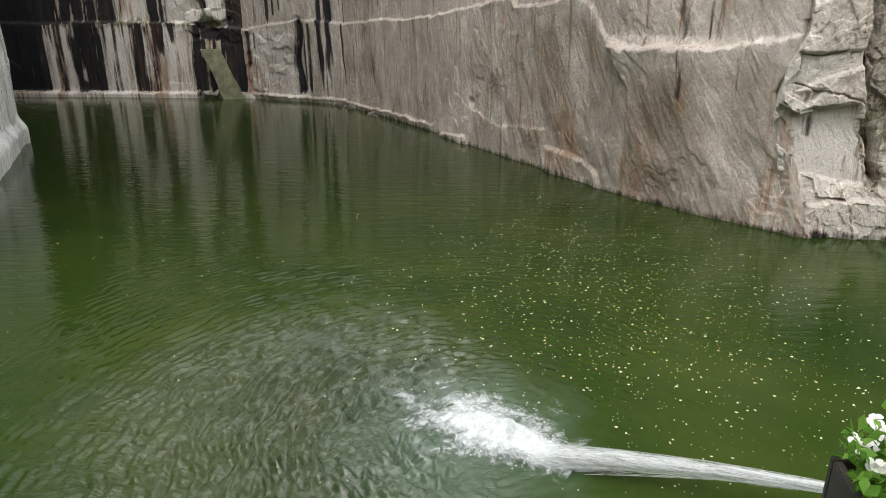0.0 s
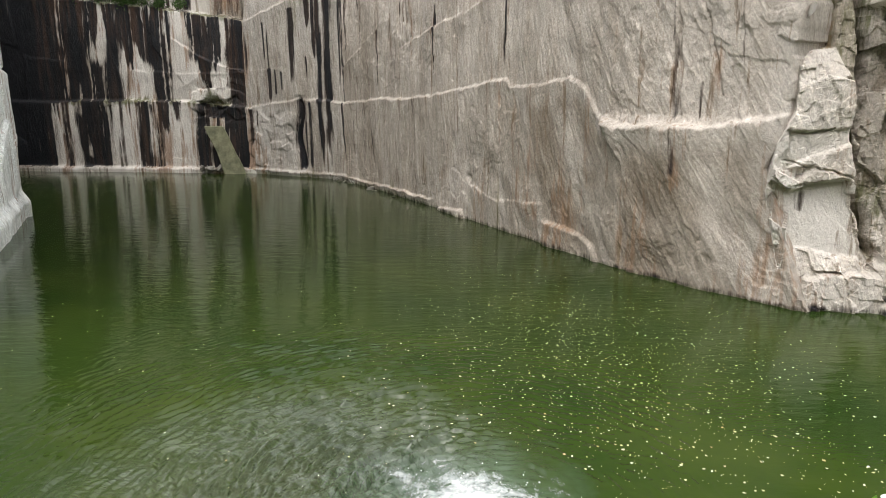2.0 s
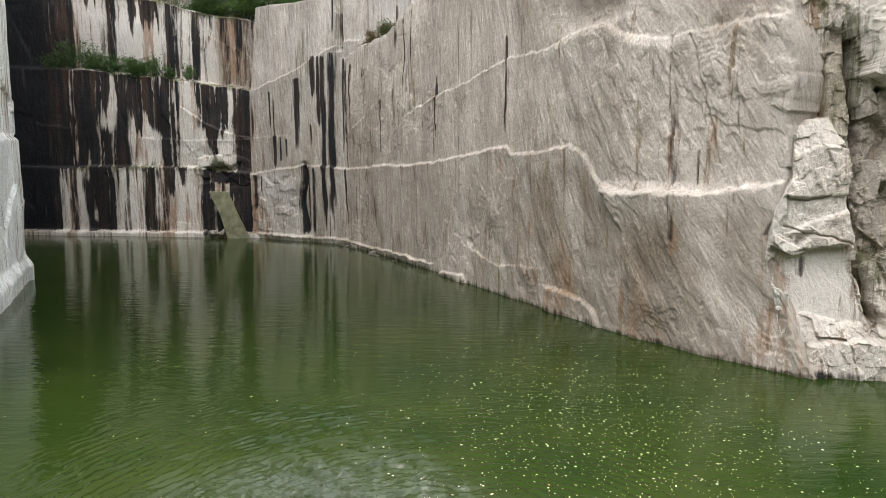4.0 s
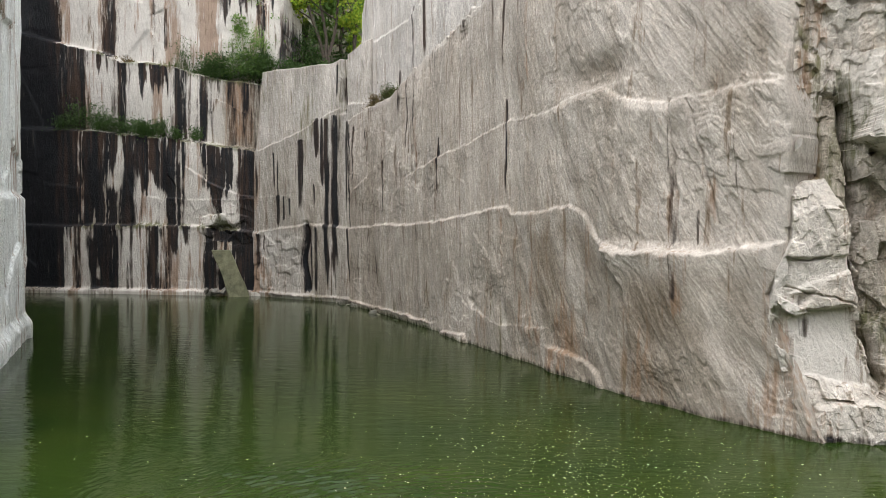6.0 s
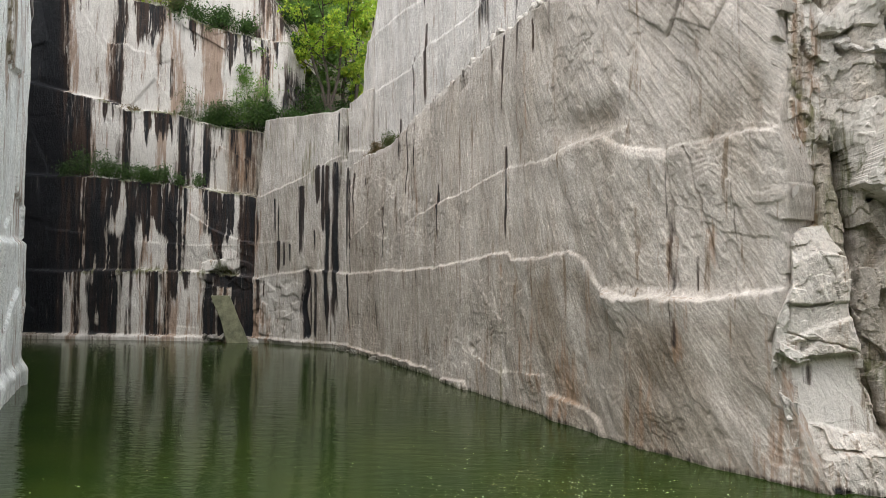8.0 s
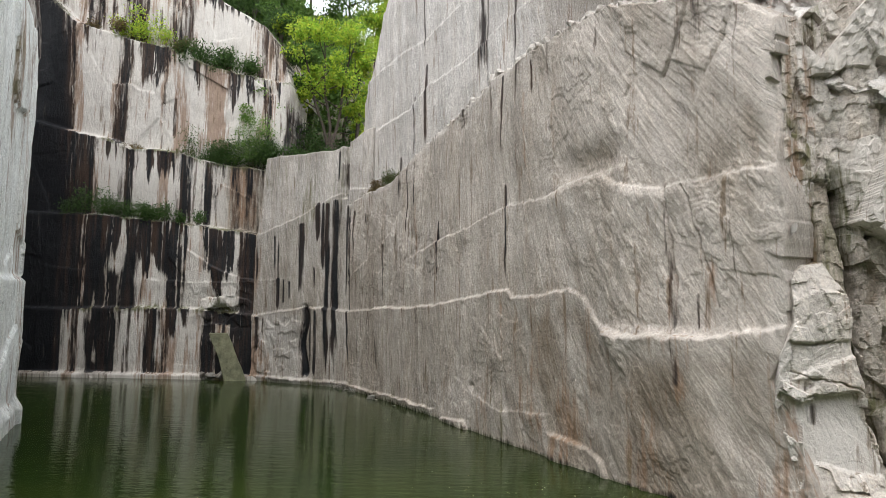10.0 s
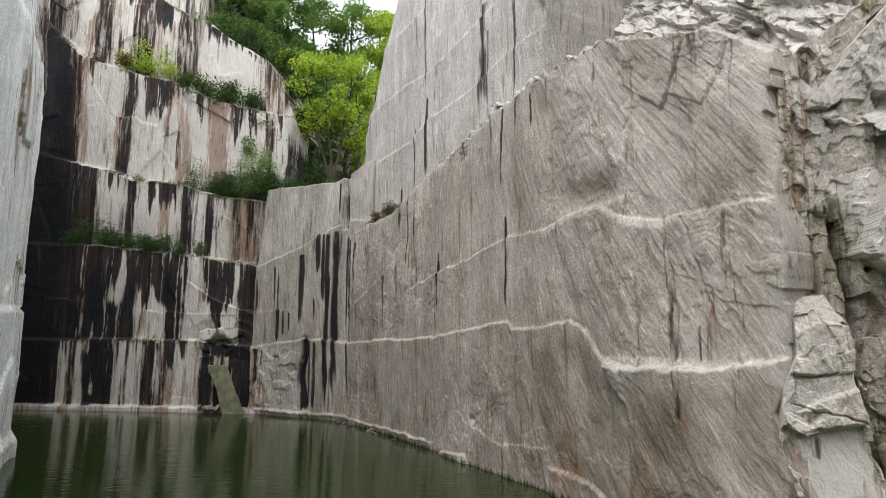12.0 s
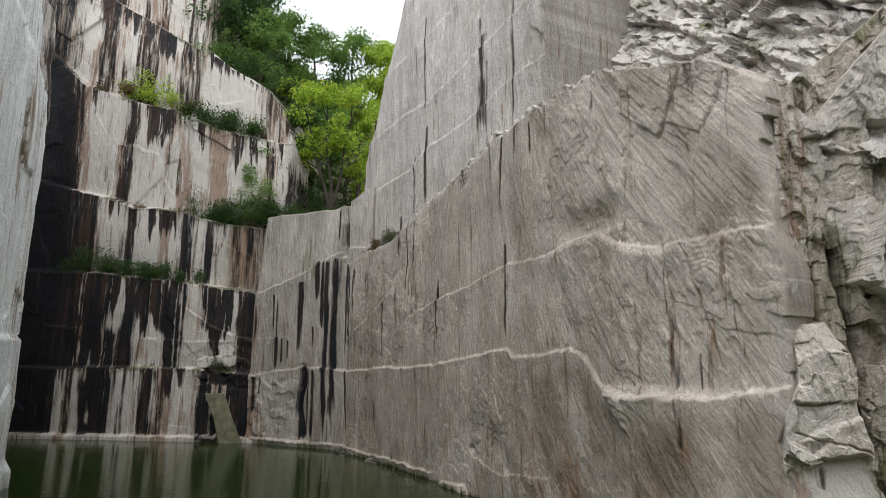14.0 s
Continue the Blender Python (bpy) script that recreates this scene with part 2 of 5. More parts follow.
def streaks(U, Z, rows, seed=0, wob=0.12):
    """Run-off stains: rows of centre, top, foot, width and strength; ragged, thinning towards the foot."""
    out = np.zeros(U.shape)
    shift = wob * fbm(U * 1.3, Z * 0.35, seed, 3)
    for u, top, foot, width, power in rows:
        t = np.clip((top - Z) / (top - foot), 0, 1)
        w = width * 0.5 * (1 - 0.25 * t) * (1 + 0.5 * fbm(U * 0 + u * 3.7, Z * 0.8, seed + 2, 3))
        side = 1 - step(np.abs(U + shift - u), 0.0, w * 1.6 + 0.04)
        ends = step(top - Z, -0.05, 0.12) * (1 - step(t, 0.75 + 0.2 * fbm(U * 4, Z * 0, seed + 4, 2), 1.0))
        out = np.maximum(out, power * side * ends)
    return out


# ---- rock faces ----
def grid_mesh(name, X, Y, Z, material, stain=None, smooth=True, grain=None):
    """A mesh from arrays of one shape; quads between neighbours."""
    r, c = X.shape
    me = bpy.data.meshes.new(name)
    me.vertices.add(r * c)
    me.vertices.foreach_set("co", np.stack([X, Y, Z], -1).astype(np.float32).ravel())
    i = (np.arange(r - 1)[:, None] * c + np.arange(c - 1)[None, :]).ravel()
    quads = np.stack([i, i + 1, i + c + 1, i + c], 1).astype(np.int32)
    me.loops.add(quads.size)
    me.loops.foreach_set("vertex_index", quads.ravel())
    me.polygons.add(len(quads))
    me.polygons.foreach_set("loop_start", np.arange(0, quads.size, 4, dtype=np.int32))
    me.polygons.foreach_set("use_smooth", np.full(len(quads), smooth))
    me.update(calc_edges=True)
    if stain is not None:
        a = me.color_attributes.new("stain", "FLOAT_COLOR", "POINT")
        a.data.foreach_set("color", np.clip(np.stack(stain[:4], -1), 0, 1).astype(np.float32).ravel())
    if stain is not None and len(stain) > 4:
        w = me.attributes.new("damp_shade", "FLOAT", "POINT")
        w.data.foreach_set("value", np.clip(stain[4], 0, 1).astype(np.float32).ravel())
    if grain is not None:
        g = me.attributes.new("grain", "FLOAT_VECTOR", "POINT")
        g.data.foreach_set("vector", np.stack([*grain, grain[0] * 0], -1).astype(np.float32).ravel())
    me.materials.append(material)
    return new(name, me)


def rock_face(name, plan, U, Z, D, material, stain, left=(), right=(), top=(), lean=None, smooth=True):
    """A rock wall over the plan line: U along it, Z up, D out of the wall; left, right and top: how far it goes back round its ends."""
    plan = [Vector(p) for p in plan]
    s = [0.0]
    for a, b in zip(plan, plan[1:]):
        s.append(s[-1] + (b - a).length)

    def back(arr, rows, how):
        for d in rows:
            if how == "top":
                arr = np.vstack([arr, arr[-1:] + d])
            elif how == "left":
                arr = np.hstack([arr[:, :1] + d, arr])
            else:
                arr = np.hstack([arr, arr[:, -1:] + d])
        return arr
    lean = U + 0.12 * Z if lean is None else lean
    zero = lambda rows: [0.0] * len(rows)
    for how, rows in (("left", left), ("right", right), ("top", top)):
        U, D = back(U, zero(rows), how), back(D, [-r for r in rows], how)
        Z = back(Z, [0.0 if how != "top" else 0.05 for r in rows], how)
        stain = [back(a, zero(rows), how) for a in stain]
        lean = back(lean, list(np.cumsum(rows)), how)
    mids = [0.5 * (a + b) for a, b in zip(s, s[1:])]
    nx = [(b - a).normalized().y for a, b in zip(plan, plan[1:])]
    ny = [-(b - a).normalized().x for a, b in zip(plan, plan[1:])]
    NX, NY = np.interp(U, mids, nx), np.interp(U, mids, ny)
    e0, e1 = (plan[1] - plan[0]).normalized(), (plan[-1] - plan[-2]).normalized()
    X = np.interp(U, s, [p.x for p in plan]) + np.minimum(U, 0) * e0.x + np.maximum(U - s[-1], 0) * e1.x
    Y = np.interp(U, s, [p.y for p in plan]) + np.minimum(U, 0) * e0.y + np.maximum(U - s[-1], 0) * e1.y
    return grid_mesh(name, X + NX * D, Y + NY * D, Z, material, stain, smooth, (lean, Z))


def mesh_uv(u0, u1, z0, z1, cell):
    return np.meshgrid(np.arange(u0, u1 + cell, cell), np.arange(z0, z1 + cell, cell))


def ridge(U, Z, pts, amp, fade, lip=0.06):
    """A sheet joint: the rock below the line stands proud, and falls back to the face further down."""
    below = line(U, pts) + 0.07 * fbm(U * 1.7, U * 0 + pts[0][1], 3, 3) + 0.06 * fbm(U * 5.5, U * 0 + pts[0][1], 4, 3) - Z
    vary = 0.75 + 0.75 * fbm(U * 0.8, U * 0 + pts[0][1] * 3, 13, 4)
    return amp * np.clip(vary, 0.1, 2) * step(below, -0.02, lip) * np.exp(-np.maximum(below, 0) / fade)


CORNER_BACK = (-12.03, 41.26)
CORNER_RIGHT = (-5.58, 37.84)
RIGHT_END = (8.06, 13.46)

# ---- right wall, lower bench ----
RIDGE_LOW = [(-1.5, 4.3), (5.1, 4.6), (8.3, 4.6), (12.0, 4.8), (16.1, 5.2), (17.1, 5.25), (17.4, 5.0), (19.2, 5.0), (20.6, 5.2), (21.3, 4.9), (21.8, 4.2), (22.7, 3.9), (24.2, 4.0), (25.4, 4.0), (28.0, 4.4)]
RIDGE_MID = [(6.4, 6.6), (8.6, 7.0), (11.0, 7.4), (13.9, 7.7), (17.0, 8.2), (19.5, 8.1), (20.6, 8.4), (21.8, 8.5), (22.7, 8.0), (24.0, 7.7), (25.8, 7.8), (28.0, 7.8)]
BENCH = [(-1.4, 10.6), (5.7, 10.9), (9.1, 11.9), (13.8, 12.5), (16.5, 13.1), (19.4, 13.2), (22.0, 13.3), (24.1, 12.7), (25.6, 12.3), (27.0, 11.2), (28.5, 10.6)]


def build_right_wall():
    S, T = np.meshgrid(np.concatenate([np.arange(-0.6, 12.0, 0.055), np.arange(12.0, 28.0, 0.035)]), np.linspace(0, 1, 400))
    z = -1.0 + 13.5 * T
    limit = line(z, [(-1, 28.1), (0, 27.9), (2, 27.1), (3.4, 26.6), (4.0, 26.95), (8, 27.05), (13, 27.0)]) + 0.12 * fbm(z * 0.9, z * 0, 14) + 0.1 * facets(z * 0.8, z * 0, 15)[0] * step(z, 3.6, 4.4)
    U = S - (28.0 - limit) * step(S, 22, 28)
    Z = -1.0 + (line(U, BENCH) + 0.1 * fbm(U * 1.4, U * 0, 8) + 0.12 * fbm(U * 5, U * 0, 18, 3) + 1.0) * T
    bulge = line(U, [(0, 0.0), (8, 0.1), (14, 0.45), (19, 0.75), (23, 0.75), (26, 0.35), (28, 0.0)])
    D = bulge + 0.1 * fbm(U * 0.25, Z * 0.25, 1) + 0.035 * fbm(U * 1.1, Z * 0.8, 2, 4)
    lean = U + Z * (0.12 + 0.42 * step(U, 9, 24)) + 0.03 * step(U, 16, 24) * np.maximum(Z - 7, 0) ** 2
    D += 0.026 * fbm(lean * 2.0, (Z - 0.3 * U) * 0.35, 5, 4) + 0.02 * fbm(lean * 7, Z * 0.9, 6, 3)
    chip = fbm(U * 0.7 + 0.2 * Z, Z * 0.6, 66, 4) * 5
    D += 0.03 * (np.floor(chip) + step(chip - np.floor(chip), 0.85, 1.0)) * step(fbm(U * 0.3, Z * 0.3, 67), -0.3, 0.3)
    D += ridge(U, Z, RIDGE_LOW, 0.16, 2.2, 0.1) + ridge(U, Z, RIDGE_MID, 0.1, 1.6) * step(U, 7, 10)
    shelf = step(U, 21.7, 22.3) * (1 - step(U, 26.3, 26.9))
    D += shelf * ridge(U, Z, RIDGE_LOW, 0.22, 2.6, 0.13 + 0.12 * fbm(U * 2.6, U * 0, 17, 4))
    D += step(U, 18.5, 20.5) * (1 - step(U, 25.4, 26.6)) * ridge(U, Z, RIDGE_MID, 0.13, 2.4, 0.24 + 0.14 * fbm(U * 1.8, U * 0, 16, 4))
    scale_f, scale_e = facets(U * 1.9 + 1.1 * Z, Z * 1.5 - 0.7 * U, 77)
    D += 0.02 * scale_f * step(fbm(U * 0.35, Z * 0.35, 78, 3), -0.15, 0.25) * step(U, 15, 21) * step(Z, 4, 5)
    D += ridge(U, Z, [(-0.5, 6.0), (2.8, 7.1), (6.4, 8.5), (6.8, 8.6)], 0.07, 0.9) * (1 - step(U, 6.2, 6.8))
    big, rim = facets(U * 0.42 + 0.15 * Z, Z * 0.36 - 0.12 * U, 71)
    D += 0.005 * big * step(U, 10, 20)
    small, rim = facets(U * 1.1 + 0.5 * Z, Z * 0.8 - 0.3 * U, 73)
    D += 0.008 * small * step(U, 12, 20)
    slant = 0.8 * U + 0.6 * Z
    D += 0.06 * fbm(slant * 1.1, (Z - U) * 0.1, 75, 4) * step(U, 18, 22) * (1 - step(Z, 3.6, 4.4))
    hollow = np.exp(-(((U - 21.6) / 1.3) ** 2 + ((Z - 8.9) / 0.5) ** 2))
    D -= 0.2 * hollow * step(Z, 8.3, 8.6)
    # low ledges at the waterline
    D += 0.16 * step(line(U, [(11.3, -0.5), (12, 0.12), (13, 0.2), (14.1, 0.3), (14.6, -0.5)]) - Z, -0.04, 0.04)
    D += 0.16 * step(line(U, [(19.4, 0.75), (20.3, 0.72), (21.2, 0.6), (21.9, 0.35), (22.5, -0.4)]) - Z, -0.05, 0.06) * step(U, 19.2, 19.8)
    D += ridge(U, Z, [(14.3, 1.5), (15.2, 1.35), (16.5, 1.0), (17.5, 1.15), (19.4, 1.3)], 0.07, 0.5) * step(U, 14.3, 14.6) * (1 - step(U, 18.9, 19.5))
    D += ridge(U, Z, [(0, 0.25), (11, 0.35)], 0.2, 0.4) * (1 - step(U, 9.5, 11.5))
    D -= 0.25 * np.exp(-(((U - 14.55) / 0.12) ** 2 + ((Z - 1.65) / 0.1) ** 2))
    # the scarp that drops from the ridge at its kink
    D += 0.14 * step(U - line(Z, [(1.0, 23.3), (2.9, 22.9), (4.1, 22.1), (4.8, 21.5)]), -0.05, 0.06) * (1 - step(Z, 3.9, 4.2)) * (1 - step(U, 23.5, 27))
    # slabs at the top
    slab = step(U - line(Z, [(10.6, 24.14), (12.4, 24.85)]), -0.03, 0.03) * (1 - step(U - line(Z, [(10.4, 25.34), (12.4, 26.1)]), -0.03, 0.03))
    slab *= step(Z - line(U, [(24.2, 11.1), (25.34, 10.4), (25.9, 11.4)]), -0.03, 0.03)
    flap = step(U, 22.8, 22.9) * (1 - step(U - line(Z, [(10.6, 24.1), (12.4, 24.8)]), -0.02, 0.02)) * step(Z - line(U, [(22.9, 11.7), (24.14, 10.63)]), -0.03, 0.03)
    D += 0.055 * flap + 0.04 * slab
    for pts, deep in (([(10.6, 24.1), (11.2, 24.4), (12.5, 24.85)], 0.16), ([(10.4, 25.34), (11.2, 25.75), (12.4, 26.05)], 0.07), ([(4.6, 25.5), (6.5, 25.0), (7.7, 24.6)], 0.1), ([(3.9, 24.5), (5.7, 24.35), (7.7, 24.1)], 0.12)):
        D -= deep * np.exp(-((U - line(Z, pts) - 0.05 * fbm(Z * 3, Z * 0, 27)) / 0.035) ** 2) * (Z > pts[0][0]) * (Z < pts[-1][0])
    
    # stepped break near the free end
    f, e = facets(U * 1.7, Z * 0.17, 11)
    end = step(U, limit - 0.5, limit - 0.15)
    D += end * (0.1 * f + 0.03)
    notch = step(U, 26.7, 26.8) * (1 - step(U, 27.3, 27.6)) * step(9.8 - Z, -0.03, 0.05) * (1 - step(9.8 - Z, 0.6, 2.0))
    D -= 0.3 * notch
    # stains; some also carry painted shade and ridge highlights
    crack = [(5.1, 7.9, 4.6, 0.14, 0.9), (7.7, 11.3, 7.9, 0.16, 0.8), (8.7, 11.6, 8.7, 0.13, 0.8), (11.4, 8.3, 5.5, 0.16, 1.0), (16.75, 13.0, 9.6, 0.2, 0.95), (16.95, 9.0, 5.3, 0.2, 0.75),
             (0.1, 10.4, 0.1, 0.45, 1.0), (0.75, 10.2, 6.6, 0.22, 0.9), (1.6, 4.2, 0.6, 0.14, 0.7), (2.6, 9.8, 8.6, 0.1, 0.7), (3.2, 4.3, 1.5, 0.1, 0.6), (24.35, 6.1, 3.9, 0.3, 0.62), (24.5, 3.9, 2.6, 0.3, 0.5), (24.2, 7.7, 5.7, 0.1, 0.6), (25.0, 5.0, 4.0, 0.1, 0.55), (26.0, 7.6, 5.0, 0.07, 0.5),
             (18.6, 13.0, 11.5, 0.16, 0.8), (13.9, 12.3, 8.5, 0.08, 0.5), (4.3, 3.6, 1.2, 0.1, 0.5), (20.4, 13.0, 9.6, 0.07, 0.4)]
    tar = streaks(U, Z, [(u, top, foot, 0.7 * w, p) for u, top, foot, w, p in crack], 3, 0.2)
    roots = step(fbm(U * 2.2, Z * 0.15, 24, 4), 0.05, 0.4) * step(Z - line(U, BENCH), -2.2 + 1.5 * fbm(U * 2, U * 0, 26), -0.1)
    tar = np.maximum(tar, 0.42 * roots)
    # thin film darkening the pit corner, shade painted in as tar
    tar = np.maximum(tar, 0.14 * (1 - step(U, 4, 15)) * (1 - step(Z, 8, 11)))
    runs = step(fbm(U * 1.8, Z * 0.07, 21, 4), 0.2, 0.45) * step(fbm(U * 0.4, Z * 0.3, 22, 3), -0.1, 0.35) * (1 - step(U, 8, 13))
    tar = np.maximum(tar, 0.45 * runs)
    tar = np.maximum(tar, 0.5 * (1 - step(Z, 0.02, 0.22 + 0.12 * fbm(U * 1.5, U * 0, 31))))
    rust = 0.65 * streaks(U, Z, [(18.2, 12.0, 8.4, 0.13, 0.8), (8.95, 9.5, 5.2, 0.3, 0.7), (16.7, 5.2, 2.4, 0.3, 0.7), (24.7, 4.0, 2.2, 0.8, 0.7), (24.4, 5.5, 4.0, 0.7, 0.7), (25.4, 6.0, 4.4, 0.4, 0.6), (11.3, 7.8, 5.6, 0.5, 0.5)], 9)
    # warm dirt low down; also stands in for shade below the ridge
    rust = np.maximum(rust, 0.42 * step(fbm(U * 0.6, Z * 0.25, 40, 4), -0.2, 0.5) * step(U, 6, 16) * (1 - step(Z, 2.5, 6)))
    moss = 0.15 * step(fbm(U * 0.9, Z * 0.9, 50, 4), 0.1, 0.6) * hollow + 0.4 * streaks(U, Z, [(24.4, 7.0, 4.0, 1.0, 0.5)], 12)
    moss = np.maximum(moss, 0.3 * step(fbm(U * 0.6, Z * 0.4, 52, 4), 0.15, 0.5) * (1 - step(Z, 0.5, 3)))
    # band along a ridge top, where a skylight highlight is painted
    crest = lambda pts, lo, hi: step(Z - line(U, pts), lo, 0.0) * (1 - step(Z - line(U, pts), hi * 0.3, hi))
    # paler towards the free end, on the painted ridge highlights and along the bench lip
    fresh = 0.3 * step(U, 13, 24) * step(fbm(U * 0.5, Z * 0.5, 57), -0.4, 0.3) + 0.16 * np.maximum(crest(RIDGE_LOW, -0.1, 0.1), crest(RIDGE_MID, -0.09, 0.09) * step(U, 8, 11)) * step(fbm(U * 1.3, Z * 0.5, 58), -0.4, 0.3) + 0.3 * end + 0.8 * step(Z - line(U, BENCH), -0.28, -0.1) * (1 - step(U, 20, 22)) * step(fbm(U * 1.1, U * 0, 19), -0.35, 0.2)
    # wet rock below the ridge, deepened to stand in for shade there
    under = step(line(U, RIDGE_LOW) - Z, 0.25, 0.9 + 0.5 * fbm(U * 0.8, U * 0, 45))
    damp_shade = under * (0.2 + 0.8 * step(U, 14, 20)) * step(fbm(lean * 0.9, Z * 0.25, 46, 4), -0.7, 0.15) * 0.95
    damp_shade = np.maximum(damp_shade, 0.4 * step(fbm(lean * 0.8, Z * 0.2, 47, 4), 0.1, 0.5) * step(U, 14, 20))
    # wet rock by the corner, with the pit's shade put into the colour
    damp_shade = np.maximum(damp_shade, 0.55 * (1 - step(U, 4, 10)) * (1 - step(Z, 6, 10)) * step(fbm(U * 1.2, Z * 0.2, 48, 4), -0.5, 0.3))
    # shade of the hollow painted over its dent
    damp_shade = np.maximum(damp_shade, 0.9 * np.exp(-(((U - 21.4) / 0.9) ** 2 + ((Z - 9.0) / 0.45) ** 2)))
    return rock_face("right_wall", [CORNER_RIGHT, RIGHT_END], U, Z, D, GRANITE, [tar, rust, moss, fresh, damp_shade], right=(0.1, 0.3, 0.8, 3.0), top=(0.1, 0.5, 1.5, 4.5), lean=lean)


tagged(build_right_wall(), "pale grey quarried granite wall with chisel grooves and fracture ridges", "rock wall", kind="structure")


# ---- right wall, upper bench ----
def build_upper_wall():
    S, T = np.meshgrid(np.linspace(0, 1, 270), np.linspace(0, 1, 260))
    BASE = [(-1, 10.0), (4, 10.6), (8, 11.6), (13, 12.3), (18.5, 13.0)]
    z = 10 + 19.0 * T
    left = line(z, [(10.0, -0.8), (14.6, -0.7), (16.8, -0.3), (19.4, 1.2), (25.5, 4.9), (29, 7.0)]) + 0.15 * fbm(z * 0.9, z * 0, 3)
    right = 17.15 + 0.18 * fbm(z * 0.8, z * 0 + 4, 5)
    U = left + (right - left) * S
    low = line(U, BASE)
    Z = low + (29.0 - low) * T
    D = -1.0 + 0.08 * fbm(U * 0.3, Z * 0.3, 61) + 0.03 * fbm(U * 1.2, Z * 0.7, 62)
    D += 0.03 * fbm((U + 0.15 * Z) * 2.4, Z * 0.4, 63) + 0.012 * fbm((U + 0.2 * Z) * 7, Z * 1.0, 64, 3)
    D += ridge(U, Z, [(-1, 14.9), (6, 14.9), (7.6, 15.6), (10.4, 15.6), (12.5, 15.8), (14.5, 16.3), (19, 16.6)], 0.12, 1.6)
    D += ridge(U, Z, [(-1, 18.1), (4.5, 18.3), (7.6, 18.1), (10.8, 18.4), (13, 18.8), (19, 19.6)], 0.12, 1.4)
    D += ridge(U, Z, [(0, 21.5), (8, 21.8), (19, 23)], 0.1, 1.4)
    f, e = facets(U * 0.8, Z * 0.5, 17)
    edge = step(U, right - 0.9, right - 0.2)
    D += edge * (0.15 * f - 0.1)
    tar = streaks(U, Z, [(7.4, 23.0, 17.0, 0.18, 0.85), (7.55, 16.8, 12.2, 0.28, 1.0), (15.3, 22.0, 13.4, 0.17, 0.8), (12.9, 19.4, 14.4, 0.85, 0.8), (13.25, 18.0, 13.0, 0.2, 0.7), (12.75, 20.3, 18.6, 0.12, 0.8),
                         (10.2, 17.3, 15.5, 0.07, 0.5), (6.4, 15.5, 12.0, 0.14, 0.6), (4.9, 12.6, 10.9, 0.3, 0.6)], 13)
    tar = np.maximum(tar, 0.25 * step(fbm(U * 2, Z * 0.06, 71, 4), 0.3, 0.55) * step(fbm(U * 0.3, Z * 0.3, 72), 0.0, 0.4))
    # dark band along the foot: the bench's occlusion painted as tar
    tar = np.maximum(tar, 0.75 * (1 - step(Z - low, 0.75, 1.05 + 0.25 * fbm(U * 2.5, U * 0, 74))))
    rust = 0.5 * step(fbm(U * 0.5, Z * 0.2, 75), 0.25, 0.6) * step(U, 13, 17) + 0.12 * step(U, right - 0.12, right)
    moss = 0.5 * (1 - step(Z - low, 0.2, 1.4)) * step(fbm(U * 1.5, Z * 1.5, 77), -0.1, 0.4) * (1 - step(U, 7, 10))
    fresh = 0.25 * step(fbm(U * 0.4, Z * 0.3, 79), 0.1, 0.5)
    # return face coloured darker and browner, plus faint streaks
    damp_shade = 0.4 * step(U, right - 0.2, right - 0.02) + 0.15 * step(fbm(U * 1.1 + 0.1 * Z, Z * 0.15, 80, 4), 0.1, 0.5)
    return rock_face("upper_right_wall", [CORNER_RIGHT, RIGHT_END], U, Z, D, GRANITE_UP, [tar, rust, moss, fresh, damp_shade], left=(0.1, 0.5, 2.0, 6.0), right=(0.06, 0.1, 0.2, 0.02, 0.3, 0.3, 0.01, 0.4, 0.5, 0.03, 0.6, 0.8, 1.2, 2.0), top=(0.3, 2.0, 6.0))


tagged(build_upper_wall(), "tall pale granite face set back above the bench", "rock wall", kind="structure")


# ---- broken rock round the free end, and behind the bench ----
def patch(U, Z, sides, soft=0.05):
    """Mask of a region with straight sides: each side a point it runs through and the way it heads, the inside on its left."""
    out = np.ones(U.shape)
    wu = U + 0.14 * fbm(U * 1.5, Z * 1.5, 35, 4)
    wz = Z + 0.16 * fbm(U * 1.6 + 7, Z * 1.6, 36, 4)
    for (u, z), (du, dz) in sides:
        n = math.hypot(du, dz)
        out = out * step((du * (wz - z) - dz * (wu - u)) / n, -soft, soft)
    return out


def quad(a, b, c, d):
    """The four sides of a block's face, counter-clockwise."""
    p = (a, b, c, d)
    return [(p[k], (p[(k + 1) % 4][0] - p[k][0], p[(k + 1) % 4][1] - p[k][1])) for k in range(4)]


